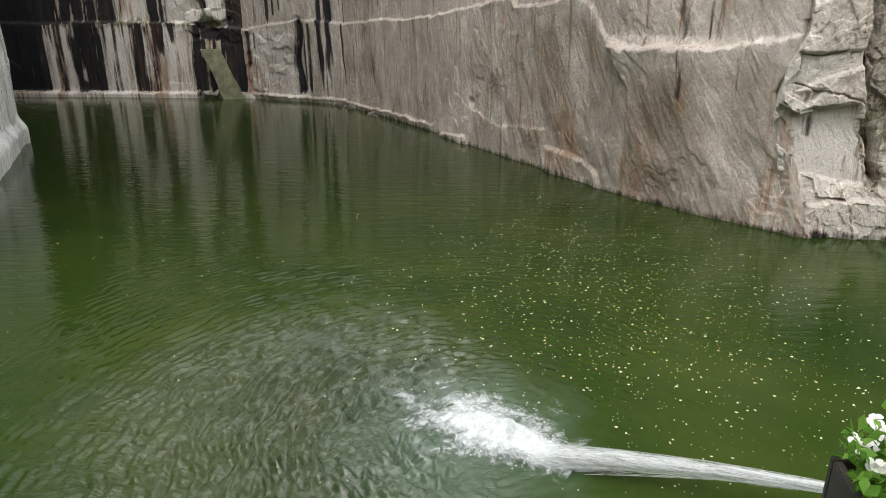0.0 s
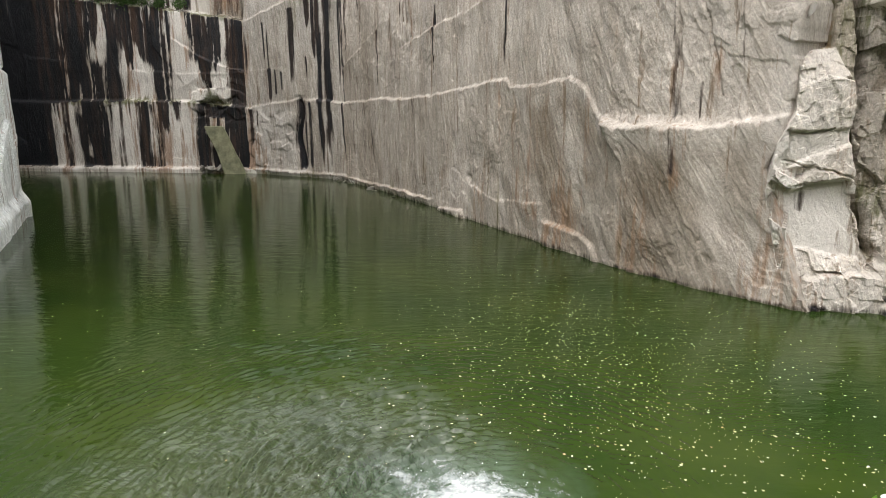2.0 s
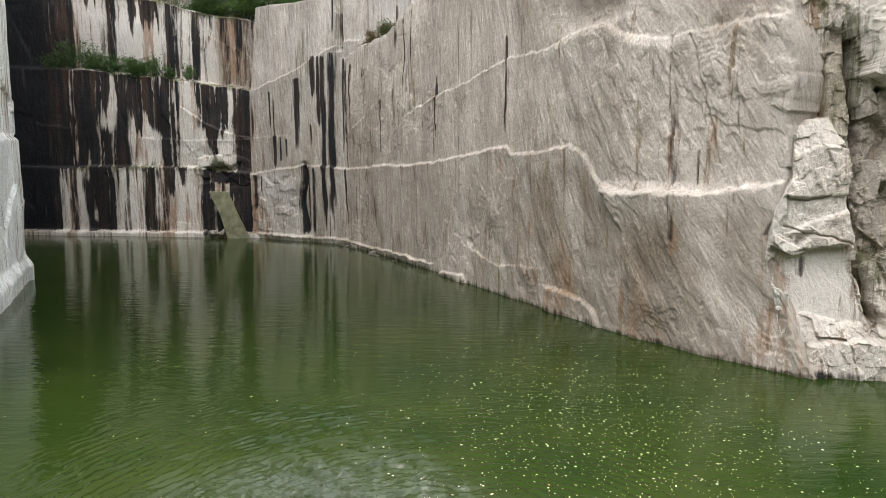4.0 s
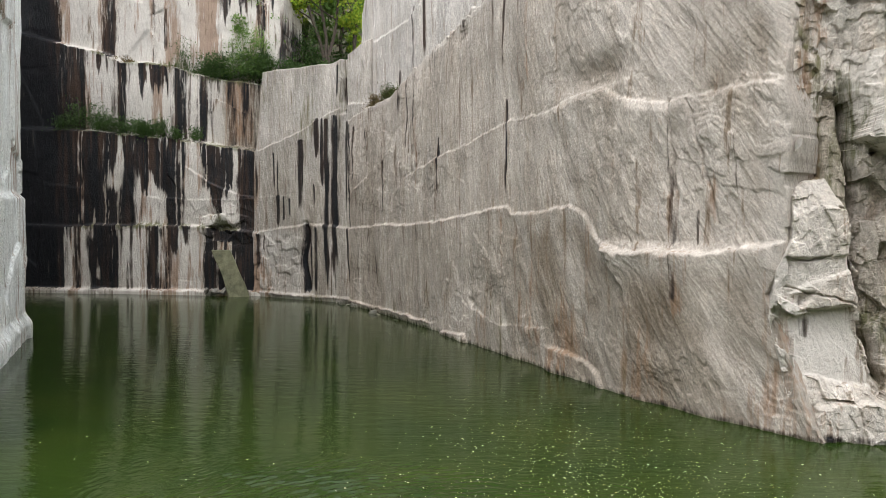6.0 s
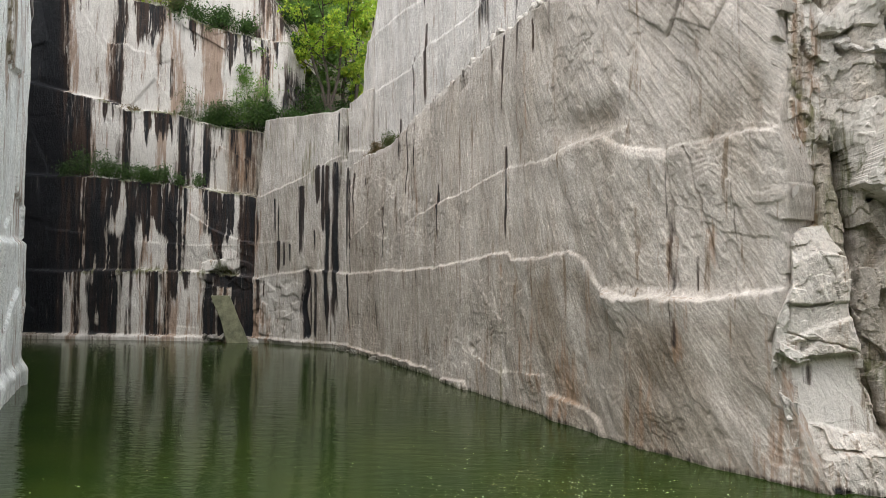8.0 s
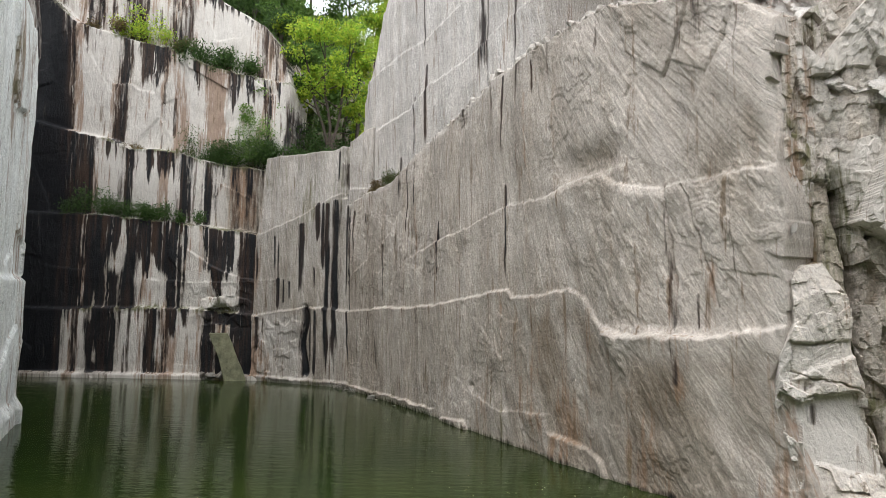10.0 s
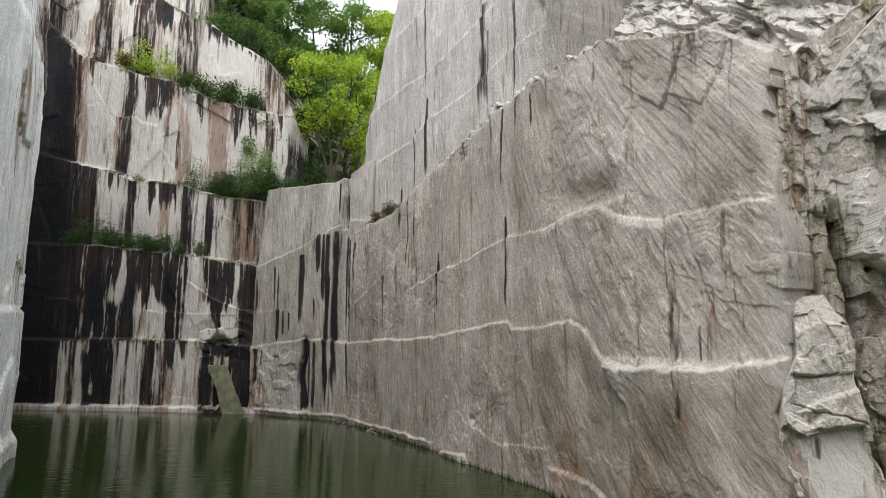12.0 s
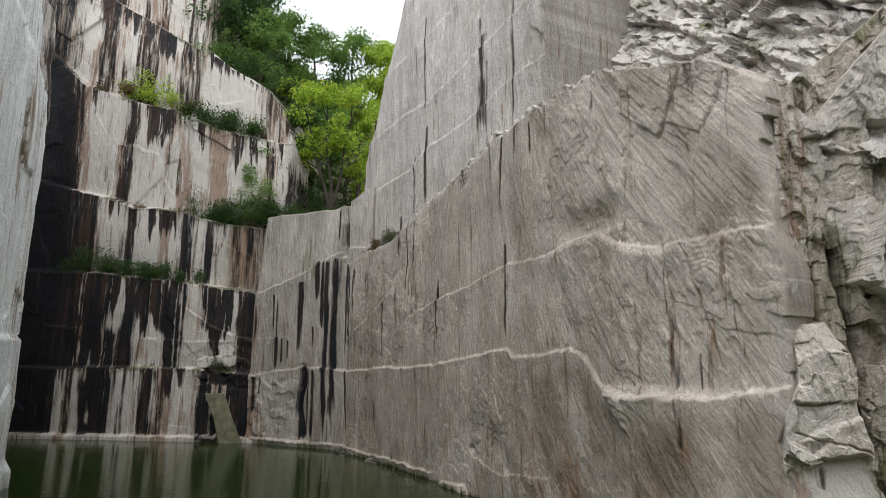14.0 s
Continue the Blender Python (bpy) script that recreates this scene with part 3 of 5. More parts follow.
def build_end_face():
    U, Z = mesh_uv(0.0, 4.2, -1.0, 13.0, 0.027)
    start = line(Z, [(0.5, 0.2), (1.5, 0.0), (3.0, -0.3), (4.2, -0.2), (5, 0.1), (13, 0.15)])
    U = U + start * (1 - step(U, 0, 3))
    Z = -1.0 + (Z + 1.0) * (12.2 + 1.8 * step(U, 0.5, 3) + 0.5 * fbm(U * 0.8, U * 0, 5)) / 14.0
    f2, e2 = facets(U * 1.9 + 0.5 * Z, Z * 1.2 - 0.6 * U, 29)
    f3, e3 = facets(U * 4.6, Z * 3.4 + U, 31)
    f4, e4 = facets(U * 10, Z * 8 - 2 * U, 33)
    # tall split columns above, tumbled slabs beyond the cleft
    f1, e1 = facets(U * 0.5 + 0.2 * Z, Z * 0.3 - 0.3 * U, 23)
    D = 0.5 * f1 + 0.18 * f2 + 0.045 * f3 + 0.015 * f4 + 0.35 * step(U, 1.2, 1.6)
    column = 0.16 * np.floor(3 * fbm(U * 1.5 + 0.06 * Z, Z * 0.13, 34, 2) + 0.5) + 0.05 * f3 + 0.02 * f4
    high = step(Z, 6.6, 6.8) * (1 - step(U + 0.12 * (Z - 7), 1.0, 1.15))
    D = D * (1 - high) + (column + 0.05) * high
    # proud slabs paler, recessed ones darker and mossier
    fresh = 0.85 * step(f1 + 0.7 * f2, -0.35, 0.15)
    rust = 0.42 * high * step(fbm(U * 2.4, Z * 0.2, 83, 3), -0.2, 0.15) + 0.25 * step(fbm(U * 1.1, Z * 0.7, 84), 0.15, 0.5)
    moss = 0.55 * step(-f1, 0.1, 0.6) * step(fbm(U * 1.3, Z * 1.1, 85), -0.1, 0.4)
    damp_shade = 0.35 * step(-f1, 0.1, 0.6)
    rough = 0.06 * f2 + 0.025 * f3 + 0.012 * f4
    # each face: its corners, how far it stands out at foot and head, freshness, rust, damp, roughness
    faces = [
        (quad((0.15, 5.3), (0.8, 5.3), (0.85, 6.85), (0.2, 6.9)), -0.5, -0.55, 0.0, 0.6, 0.8, 0.5),
        (quad((0.75, 5.2), (1.35, 4.7), (1.25, 7.3), (0.8, 7.5)), -0.1, -0.4, 0.1, 0.2, 0.9, 1.3),
        (quad((0.0, 3.85), (1.27, 3.8), (1.2, 4.95), (0.0, 4.9)), 0.3, 0.3, 0.3, 0.1, 0.1, 1.0),
        (quad((0.1, 4.88), (1.2, 4.98), (0.8, 5.62), (0.2, 5.5)), 0.26, -0.12, 0.35, 0.0, 0.1, 0.8),
        (quad((0.0, 3.2), (1.42, 3.3), (1.35, 3.92), (0.0, 3.9)), 0.16, 0.2, 0.6, 0.0, 0.0, 0.8),
        (quad((0.1, 3.15), (0.9, 3.0), (1.35, 3.62), (0.3, 3.28)), 0.26, 0.24, 0.5, 0.1, 0.1, 0.9),
        (quad((0.35, 2.75), (1.42, 2.75), (1.4, 3.66), (0.75, 3.4)), 0.3, 0.3, 0.2, 0.2, 0.3, 0.7),
        (quad((0.2, 1.15), (1.75, 1.05), (1.3, 2.86), (0.15, 2.55)), 0.12, 0.0, 1.0, 0.0, 0.0, 0.25),
        (quad((0.5, 0.75), (1.8, 0.85), (1.7, 1.16), (0.2, 1.3)), 0.36, 0.14, 0.3, 0.0, 0.2, 1.0),
        (quad((0.4, -1.1), (2.3, -1.1), (2.1, 0.84), (0.6, 0.78)), 0.62, 0.52, 0.35, 0.2, 0.3, 0.8),
    ]
    for sides, foot, head, f, r, w, k in faces:
        mask = patch(U, Z, sides)
        low, top = min(p[0][1] for p in sides), max(p[0][1] for p in sides)
        face = foot + (head - foot) * np.clip((Z - low) / (top - low), 0, 1) + k * rough
        D = D * (1 - mask) + face * mask
        hard = mask > 0.5
        fresh, rust, damp_shade = np.where(hard, f, fresh), np.where(hard, r, rust), np.where(hard, w, damp_shade)
        moss = np.where(hard, 0.5 * w * (w > 0.5), moss)
    # cleft between the stack and the slabs beyond it
    gap = line(Z, [(0.8, 2.15), (2.0, 1.75), (3.0, 1.5), (3.9, 1.36), (5.0, 1.4), (7.0, 1.25), (8, 1.1)])
    cleft = np.exp(-((U - gap - 0.08 * fbm(Z * 2, Z * 0, 21)) / (0.1 + 0.05 * fbm(Z * 0.9, Z * 0, 22))) ** 2) * step(Z, 0.9, 1.3) * (1 - step(Z, 7.2, 8.0))
    D -= 0.5 * cleft
    # cleft coloured dark as well as mossy
    damp_shade, moss = np.maximum(damp_shade, cleft), np.maximum(moss, 0.6 * cleft)
    # hairline joints across the blocks
    for pts, lo, hi in (([(0.0, 3.9), (0.5, 3.86), (1.3, 3.95)], 0.0, 0.9), ([(0.0, 3.3), (0.3, 3.2), (1.4, 2.86)], 0.0, 1.4), ([(0.0, 6.9), (0.9, 6.95)], 0.0, 0.9)):
        D -= 0.1 * np.exp(-((Z - line(U, pts) - 0.1 * fbm(U * 3, U * 0, 39, 4)) / 0.022) ** 2) * (U > lo) * (U < hi)
    tar = 0.6 * (1 - step(Z, 0.05, 0.25)) + 0.35 * cleft
    tar = np.maximum(tar, streaks(U, Z, [(0.4, 2.6, 2.1, 0.22, 0.4), (0.75, 11.2, 10.2, 0.2, 0.3)], 8))
    return rock_face("right_end_face", [(7.5, 14.35), (18.0, 12.3)], U, Z, D, GRANITE_END, [tar, rust, moss, fresh, damp_shade], left=(0.3, 1.0), right=(0.5, 3.0, 8.0), top=(0.2, 0.8, 2.0, 5.0), lean=0.6 * U + 0.2 * Z, smooth=False)


tagged(build_end_face(), "rough broken granite blocks with pale split faces", "rock wall", kind="structure")


def build_rubble():
    U, Z = mesh_uv(15.0, 33.0, 9.0, 25.0, 0.052)
    tilt = Z + 0.75 * U
    f1, e1 = facets(U * 0.35, tilt * 0.55, 37)
    f2, e2 = facets(U * 0.9, tilt * 1.6, 41)
    f3, e3 = facets(U * 2.6, tilt * 3.8, 43)
    layer = tilt / 1.3 + 0.5 * fbm(U * 0.35, tilt * 0.3, 38, 3)
    layer = layer - np.floor(layer)
    strata = np.minimum(1 - layer, layer / 0.14)
    D = -2.7 + 0.4 * f1 + 0.28 * f2 + 0.12 * f3 - 0.42 * (Z - 12) + 0.3 * strata + 0.1 * fbm(U * 1.5, tilt * 2.5, 99, 4) + 0.05 * fbm(U * 4, Z * 4, 3)
    tar = 0.6 * step(fbm(U * 0.9, Z * 0.25, 91), 0.35, 0.6)
    rust = 0.4 * step(fbm(U * 0.5, Z * 0.4, 93), 0.05, 0.5)
    moss = 0.5 * step(fbm(U * 0.5, Z * 0.6, 95), 0.2, 0.5)
    fresh = 0.8 * step(fbm(U * 0.8, tilt * 0.9, 97), -0.3, 0.3)
    return rock_face("broken_terrace", [CORNER_RIGHT, RIGHT_END], U, Z, D, GRANITE_UP, [tar, rust, moss, fresh], top=(1.0, 5.0), smooth=False)


tagged(build_rubble(), "fractured granite terrace with mossy strata above the bench", "rock wall", kind="structure")


# ---- corner block ----
def build_corner():
    cell = 0.06
    S, T = np.meshgrid(np.arange(0.0, 8.9, cell), np.linspace(0, 1, 250))
    left = line(T, [(0, 0.0), (0.62, 0.05), (1.0, 0.75)])
    U = left + S * (8.85 - left) / 8.85
    Z = -1 + (line(U, [(0, 13.9), (1, 14.0), (6.4, 14.0), (7.5, 14.5), (8.6, 15.0)]) + 0.1 * fbm(U * 1.2, U * 0, 3) + 1) * T
    D = 0.06 * fbm(U * 0.4, Z * 0.3, 101) + 0.03 * fbm((U + 0.1 * Z) * 2.2, Z * 0.5, 102) + 0.012 * fbm(U * 6, Z * 1.0, 103, 3)
    D += ridge(U, Z, [(0, 9.2), (0.8, 9.3), (3.9, 10.2), (5.0, 10.8), (7.5, 11.5)], 0.14, 1.5)
    D += ridge(U, Z, [(0, 4.0), (2, 4.3), (4.1, 4.6), (7.5, 4.4)], 0.2, 2.4)
    D += ridge(U, Z, [(0, 6.2), (3.0, 6.4), (3.2, 6.4)], 0.06, 0.8) * (1 - step(U, 3.0, 3.3))
    D += ridge(U, Z, [(0, 0.35), (4.5, 0.3), (7.5, 0.3)], 0.3, 0.4)
    low = step(4.0 - Z, 0, 0.3) * (1 - step(U, 3.6, 4.0))
    D += low * 0.05 * facets(U * 2.2, Z * 2.0, 47)[0]
    D -= 0.5 * step(U, 6.7, 6.75) * (1 - step(U, 7.15, 7.25)) * step(Z, 10.9, 11.2)
    gash = np.exp(-((U - 4.15 - 0.15 * np.sin(Z * 2)) / 0.28) ** 2) * step(Z, 0.2, 0.7) * (1 - step(Z, 4.3, 4.9))
    D -= 0.4 * gash
    tar = streaks(U, Z, [(3.75, 9.7, 4.6, 0.5, 1.0), (1.7, 9.0, 6.5, 0.16, 0.9), (1.0, 9.2, 7.0, 0.12, 0.7), (2.0, 6.4, 4.3, 0.3, 1.0), (2.5, 6.3, 4.7, 0.2, 0.9), (2.9, 6.2, 4.9, 0.2, 0.9), (5.05, 10.9, 8.4, 0.3, 1.0), (5.4, 10.9, 6.5, 0.25, 1.0), (5.75, 10.8, 0.2, 0.42, 1.0),
                         (6.35, 11.0, 0.3, 0.5, 1.0), (6.95, 13.2, 10.9, 0.5, 1.0), (6.45, 13.9, 11.6, 0.1, 0.9), (0.35, 4.0, 1.6, 0.25, 1.0), (0.8, 3.9, 2.6, 0.18, 0.8), (5.0, 4.4, 0.3, 0.3, 0.8), (4.8, 7.0, 5.5, 0.12, 0.8), (7.2, 10.6, 4.0, 0.2, 0.8)], 19)
    # colour darkened inside the gash; a streak above does the same for the niche
    tar = np.maximum(tar, gash * 1.2)
    # faint tar film, painted shade for the low part of the corner
    tar = np.maximum(tar, 0.12 * (1 - step(Z, 9, 12)))
    tar = np.maximum(tar, 0.6 * step(fbm(U * 4.5, Z * 0.09, 107, 4), 0.3, 0.5) * step(Z, 0.3, 1.0) * (1 - step(Z, 8, 10.5)))
    rust = 0.4 * step(fbm(U * 0.8, Z * 0.2, 109), 0.1, 0.5) * (1 - step(Z, 3, 5)) + 0.5 * np.exp(-(U / 0.5) ** 2)
    moss = 0.6 * step(fbm(U * 0.7, Z * 0.5, 111), 0.0, 0.5) * step(Z, 9, 12) * (1 - step(U, 2, 4)) * 0.6 + 0.5 * (1 - step(Z, 0.1, 1.0)) * step(fbm(U, Z, 113), -0.1, 0.4)
    moss = np.maximum(moss, 0.3 * step(Z, 6, 10) * step(fbm(U * 0.8, Z * 0.25, 115), -0.3, 0.3))
    fresh = 0.35 * (1 - step(Z, 3.9, 4.3)) * (1 - step(U, 3.6, 4))
    # damp low down; whole block darkened as stand-in for shade in the pit corner
    return rock_face("corner_block", [CORNER_BACK, CORNER_RIGHT], U, Z, D, GRANITE_UP, [tar, rust, moss, fresh, 0.42 + 0.4 * (1 - step(Z, 6.0, 10.5)) * step(fbm(U * 0.8, Z * 0.25, 117, 4), -0.6, 0.2)], left=(0.1, 0.6, 2.0, 5.0), right=(0.3,), top=(0.1, 0.6, 2.0, 9.0))


tagged(build_corner(), "smooth granite corner block streaked with black water stains", "rock wall", kind="structure")

# ---- back wall, five benches ----
LEDGES = [
    ([(-20, 4.25), (-7.6, 4.4), (-4.3, 4.4), (-2.4, 4.2), (0.5, 4.0)], 0.25),
    ([(-20, 10.8), (-12.6, 10.55), (-9.8, 10.4), (-5.8, 10.0), (-3.9, 9.7), (0.5, 9.1)], 1.0),
    ([(-20, 18.0), (-15.2, 16.8), (-10.7, 15.7), (-9.4, 15.1), (-6.6, 14.95), (-3.7, 14.1), (0.5, 13.5)], 0.8),
    ([(-20, 28.6), (-17.7, 27.5), (-14.4, 24.6), (-10.5, 23.2), (-7.5, 22.5), (-4.0, 20.9), (0.5, 19.9)], 0.8),
    ([(-20, 36.5), (-14, 32.2), (-8.2, 28.6), (-6.5, 27.5), (-5.5, 27.3), (0.5, 27.0)], 0.7),
]
TOP_BACK = [(-20, 41), (-12, 39), (-7.0, 36), (-6.3, 34.5), (-6.0, 27.6), (-3.8, 26.0), (-1.0, 24.2), (0.2, 22.6), (1.2, 19.6)]
# light gaps between the dark run-off, bench by bench: from, to
PALE_1 = [(-12.7, -12.0), (-11.6, -10.9), (-8.9, -8.3), (-8.1, -7.15), (-6.2, -5.9), (-5.55, -3.4), (0.0, 1.0)]
PALE_2 = [(-9.3, -8.4), (-7.6, -6.1), (-4.55, -3.2), (-2.2, -1.0)]
PALE_2L = [(-7.8, -5.8), (-4.7, -1.2)]
PALE_3 = [(-11.6, -9.7), (-8.9, -6.0), (-4.8, -4.3), (-3.55, -2.5)]
PALE_4 = [(-14.0, -11.1), (-9.9, -7.7), (-7.3, 0.8)]
PALE_5 = [(-16.3, -14.2), (-12.6, -11.4), (-9.2, -8.0), (-6.0, -1.3)]


def gaps(U, Z, rows, seed):
    out = np.zeros(U.shape)
    u = U + 0.3 * fbm(U * 0.9, Z * 0.3, seed, 4) + 0.12 * fbm(U * 3.5, Z * 0.5, seed + 1, 3)
    for a, b in rows:
        out = np.maximum(out, step(u, a - 0.4, a + 0.36) * (1 - step(u, b - 0.36, b + 0.4)))
    return out


def build_back_wall():
    S, T = np.meshgrid(np.arange(-20.0, 1.3, 0.075), np.linspace(0, 1, 460))
    U = S + 0.12 * fbm(S * 0.6, T * 30, 3)
    Z = -1 + (line(U, TOP_BACK) + 0.25 * fbm(U * 0.9, U * 0, 5) + 1) * T
    D = 0.1 * fbm(U * 0.3, Z * 0.3, 121) + 0.06 * fbm(U * 1.1, Z * 0.9, 122) + 0.02 * fbm(U * 4, Z * 1.5, 123)
    f, e = facets(U * 0.28 + 0.05 * Z, Z * 0.2, 51)
    D += 0.06 * f
    over = []
    for pts, depth in LEDGES:
        z = line(U, pts) + 0.1 * fbm(U * 1.3, U * 0 + depth, 9)
        D -= depth * step(Z - z, -0.02, 0.12 + 0.15 * depth)
        over.append(Z > z)
    D += 0.35 * step(0.32 + 0.08 * fbm(U * 1.5, U * 0, 7) - Z, -0.05, 0.06)
    D += ridge(U, Z, [(-20, 6.6), (-7, 6.3), (-4, 6.1), (0.5, 6.2)], 0.07, 0.9) * step(U, -8.2, -7.2)
    D += ridge(U, Z, [(-4.8, 8.4), (-3, 7.2), (-1, 6.4), (0.5, 6.2)], 0.16, 0.7) * step(U, -4.8, -4.4)
    broken = np.exp(-(((U + 2.0) / 1.3) ** 2 + ((Z - 4.3) / 1.0) ** 2))
    D += broken * (0.45 * facets(U * 1.0, Z * 1.8, 53)[0])
    f4, e4 = facets(U * 0.5, Z * 0.35, 57)
    upper = over[2] * 1.0
    D += upper * 0.05 * f4
    lowb = [~over[0], over[0] & ~over[1], over[1] & ~over[2], over[2] & ~over[3], over[3]]
    two = gaps(U - 0.12 * (Z - 10), Z, PALE_2, 133) * step(Z, 6.3, 7.2) + gaps(U, Z, PALE_2L, 134) * (1 - step(Z, 6.3, 7.2))
    pale_part = [gaps(U, Z, PALE_1, 131), two, gaps(U, Z, PALE_3, 135), gaps(U, Z, PALE_4, 137), gaps(U, Z, PALE_5, 139)]
    light = sum(np.where(b, p, 0) for b, p in zip(lowb, pale_part))
    hair = step(fbm(U * 3.2, Z * 0.12, 141, 4), 0.12, 0.4)
    amount = np.where(over[3], 0.78, np.where(over[2], 0.85, np.where(over[1], 1.15, 1.3)))
    tar = (1 - light) * amount * (0.8 + 0.2 * hair) + light * 0.5 * hair * step(fbm(U * 0.6, Z * 0.4, 143), 0.05, 0.5)
    tar -= 0.25 * step(fbm(U * 4.5, Z * 0.2, 152, 3), 0.1, 0.5)
    tar -= 0.8 * step(fbm(U * 2.6, Z * 0.16, 145, 4), 0.22, 0.42) * step(fbm(U * 0.5, Z * 0.35, 148), -0.1, 0.3) * step(U, -13, -12) * (1 - light)
    # black strip beside the near wall: wet rock, with shade put into its colour
    strip = line(Z, [(0, -13.3), (12, -13.4), (16.5, -14.1), (25, -15.1), (27, -15.6)]) + 0.25 * fbm(U * 0, Z * 0.4, 3)
    tar = np.maximum(tar, 1.3 * (1 - step(U, strip - 0.3, strip + 0.3)) * (1 - step(Z - line(U, LEDGES[3][0]), -0.9, 0.2) * 0.7))
    # drips below each bench edge, long and short side by side
    for k, p in enumerate([q for q, _ in LEDGES] + [TOP_BACK]):
        depth = line(U, p) - Z + 0.15 * fbm(U * 2, Z * 2, 60 + k, 2)
        wide, thin = fbm(U * 0.9, U * 0 + k * 7.3, 155, 3), fbm(U * 2.4 + 0.15 * Z, Z * 0.06 + k * 3.1, 156, 5)
        length = (0.5 + 3.6 * np.maximum(wide + 0.15, 0) + 3.4 * np.maximum(thin, 0)) * (0.6, 1.0, 1.0, 1.0, 0.8, 0.3)[k]
        tar = np.maximum(tar, 0.9 * (1 - step(depth, length - 0.7, length + 0.5)) * (depth > 0.02) * step(thin + 0.5 * wide, -0.15, 0.1))
    tar = tar * (1 - 0.5 * lowb[2] * step(U, -3.4, -2.6)) * (1 - 0.6 * lowb[3] * step(U, -5.0, -4.6) * (1 - step(U, -3.1, -2.7)))
    vein = step(fbm(U * 6.5, Z * 0.1, 157, 3), 0.22, 0.4)
    tar = tar * (1 - 0.55 * vein * step(U, -13.2, -12.4))
    rust = 0.75 * streaks(U, Z, [(-1.0, 13.9, 9.3, 1.8, 0.9), (-3.9, 21.5, 14.0, 2.2, 1.4), (-1.6, 14.2, 9.0, 2.4, 1.0), (-13.4, 34.0, 25.0, 1.6, 0.9), (-10.6, 33.0, 24.0, 1.4, 0.9), (-0.8, 9.0, 4.2, 0.9, 0.8), (-11.0, 10.2, 4.4, 4.0, 0.5), (-7, 27.5, 21.5, 3.0, 0.8), (-4.5, 10, 6, 0.9, 0.5)], 15)
    rust = np.maximum(rust, 0.65 * step(fbm(U * 1.1, Z * 0.12, 147, 4), 0.0, 0.4))
    rust = np.maximum(rust, 0.55 * over[3] * step(fbm(U * 0.7, Z * 0.1, 153, 4), -0.3, 0.3))
    moss = np.zeros(U.shape)
    for (pts, depth), up in zip(LEDGES, over):
        d = Z - line(U, pts)
        moss = np.maximum(moss, 0.75 * np.exp(-(d / 0.28) ** 2) * step(fbm(U * 1.2, Z * 0, 149), -0.5, 0.1))
    moss = np.maximum(moss, broken * step(fbm(U * 1.5, Z * 1.5, 151), -0.2, 0.3))
    # shadow under the broken overhang, painted as a tar patch
    tar = np.maximum(tar, 1.1 * np.exp(-(((U + 1.6) / 1.1) ** 4 + ((Z - 3.75) / 0.38) ** 4)))
    fresh = light * 0.8 + 0.3 * (1 - step(Z, 0.26, 0.4))
    # wet strip, brown bench end, wet low benches darkened further for dim pit light
    wet_shade = (1 - step(U, strip - 0.6, strip + 0.5)) + 0.85 * lowb[2] * step(U, -3.7, -2.8) + 0.75 * (1 - step(Z, 7.5, 10.5)) * step(fbm(U * 0.7, Z * 0.3, 159, 4), -0.6, 0.2)
    tar = np.where(Z < 0.36, np.minimum(tar, 0.25), tar)
    return rock_face("back_wall", [(CORNER_BACK[0] - 19.95, CORNER_BACK[1] + 1.4), CORNER_BACK], U + 20.0, Z, D, GRANITE_BACK, [tar, rust, moss, fresh, wet_shade], right=(0.2, 1.0, 3.0), top=(0.2, 0.8, 2.5, 5.0))


tagged(build_back_wall(), "stepped granite quarry wall striped black brown and white by run-off", "rock wall", kind="structure")


# ---- near wall on the other side ----
def build_left_wall():
    S, T = np.meshgrid(np.arange(-16.0, 0.0, 0.08), np.linspace(0, 1, 330))
    Z = -1 + 29.0 * T
    edge = line(Z, [(-1, 0.0), (5.0, 0.0), (5.6, 0.1), (12, 0.4), (14.5, 0.3), (15.6, -0.5), (17, -1.0), (22, -2.5), (28, -4)]) + 0.15 * fbm(Z * 0.8, Z * 0, 3)
    U = S + edge * step(S, -8, 0)
    D = 0.12 * fbm(U * 0.3, Z * 0.2, 161) + 0.05 * fbm(U * 1.2, Z * 0.6, 162) + 0.02 * fbm(U * 4, Z * 1.5, 163)
    D += ridge(U, Z, [(-16, 5.2), (0, 5.7), (3, 5.8)], 0.3, 6.0, 0.25) - 0.3 * step(Z, 15.3, 16.6)
    D += 0.25 * step(0.8 - Z, -0.3, 0.3)
    f, e = facets(U * 0.4, Z * 0.25, 59)
    D += 0.1 * f
    tar = 0.2 * step(fbm(U * 1.5, Z * 0.08, 171, 4), 0.3, 0.6)
    rust = 0.45 * step(fbm(U * 1.0, Z * 0.1, 173, 4), 0.0, 0.4) * (1 - step(Z, 14, 16))
    moss = 0.35 * step(fbm(U * 0.5, Z * 0.3, 175), 0.15, 0.5)
    fresh = U * 0
    return rock_face("left_wall", [(-9.94, 11.02), (-16.63, 25.56)], U + 16.0, Z, D, GRANITE_LEFT, [tar, rust, moss, fresh], right=(0.2, 0.8, 3.0, 12.0), top=(0.5, 3.0))


tagged(build_left_wall(), "pale greenish grey granite wall rising from the water", "rock wall", kind="structure")


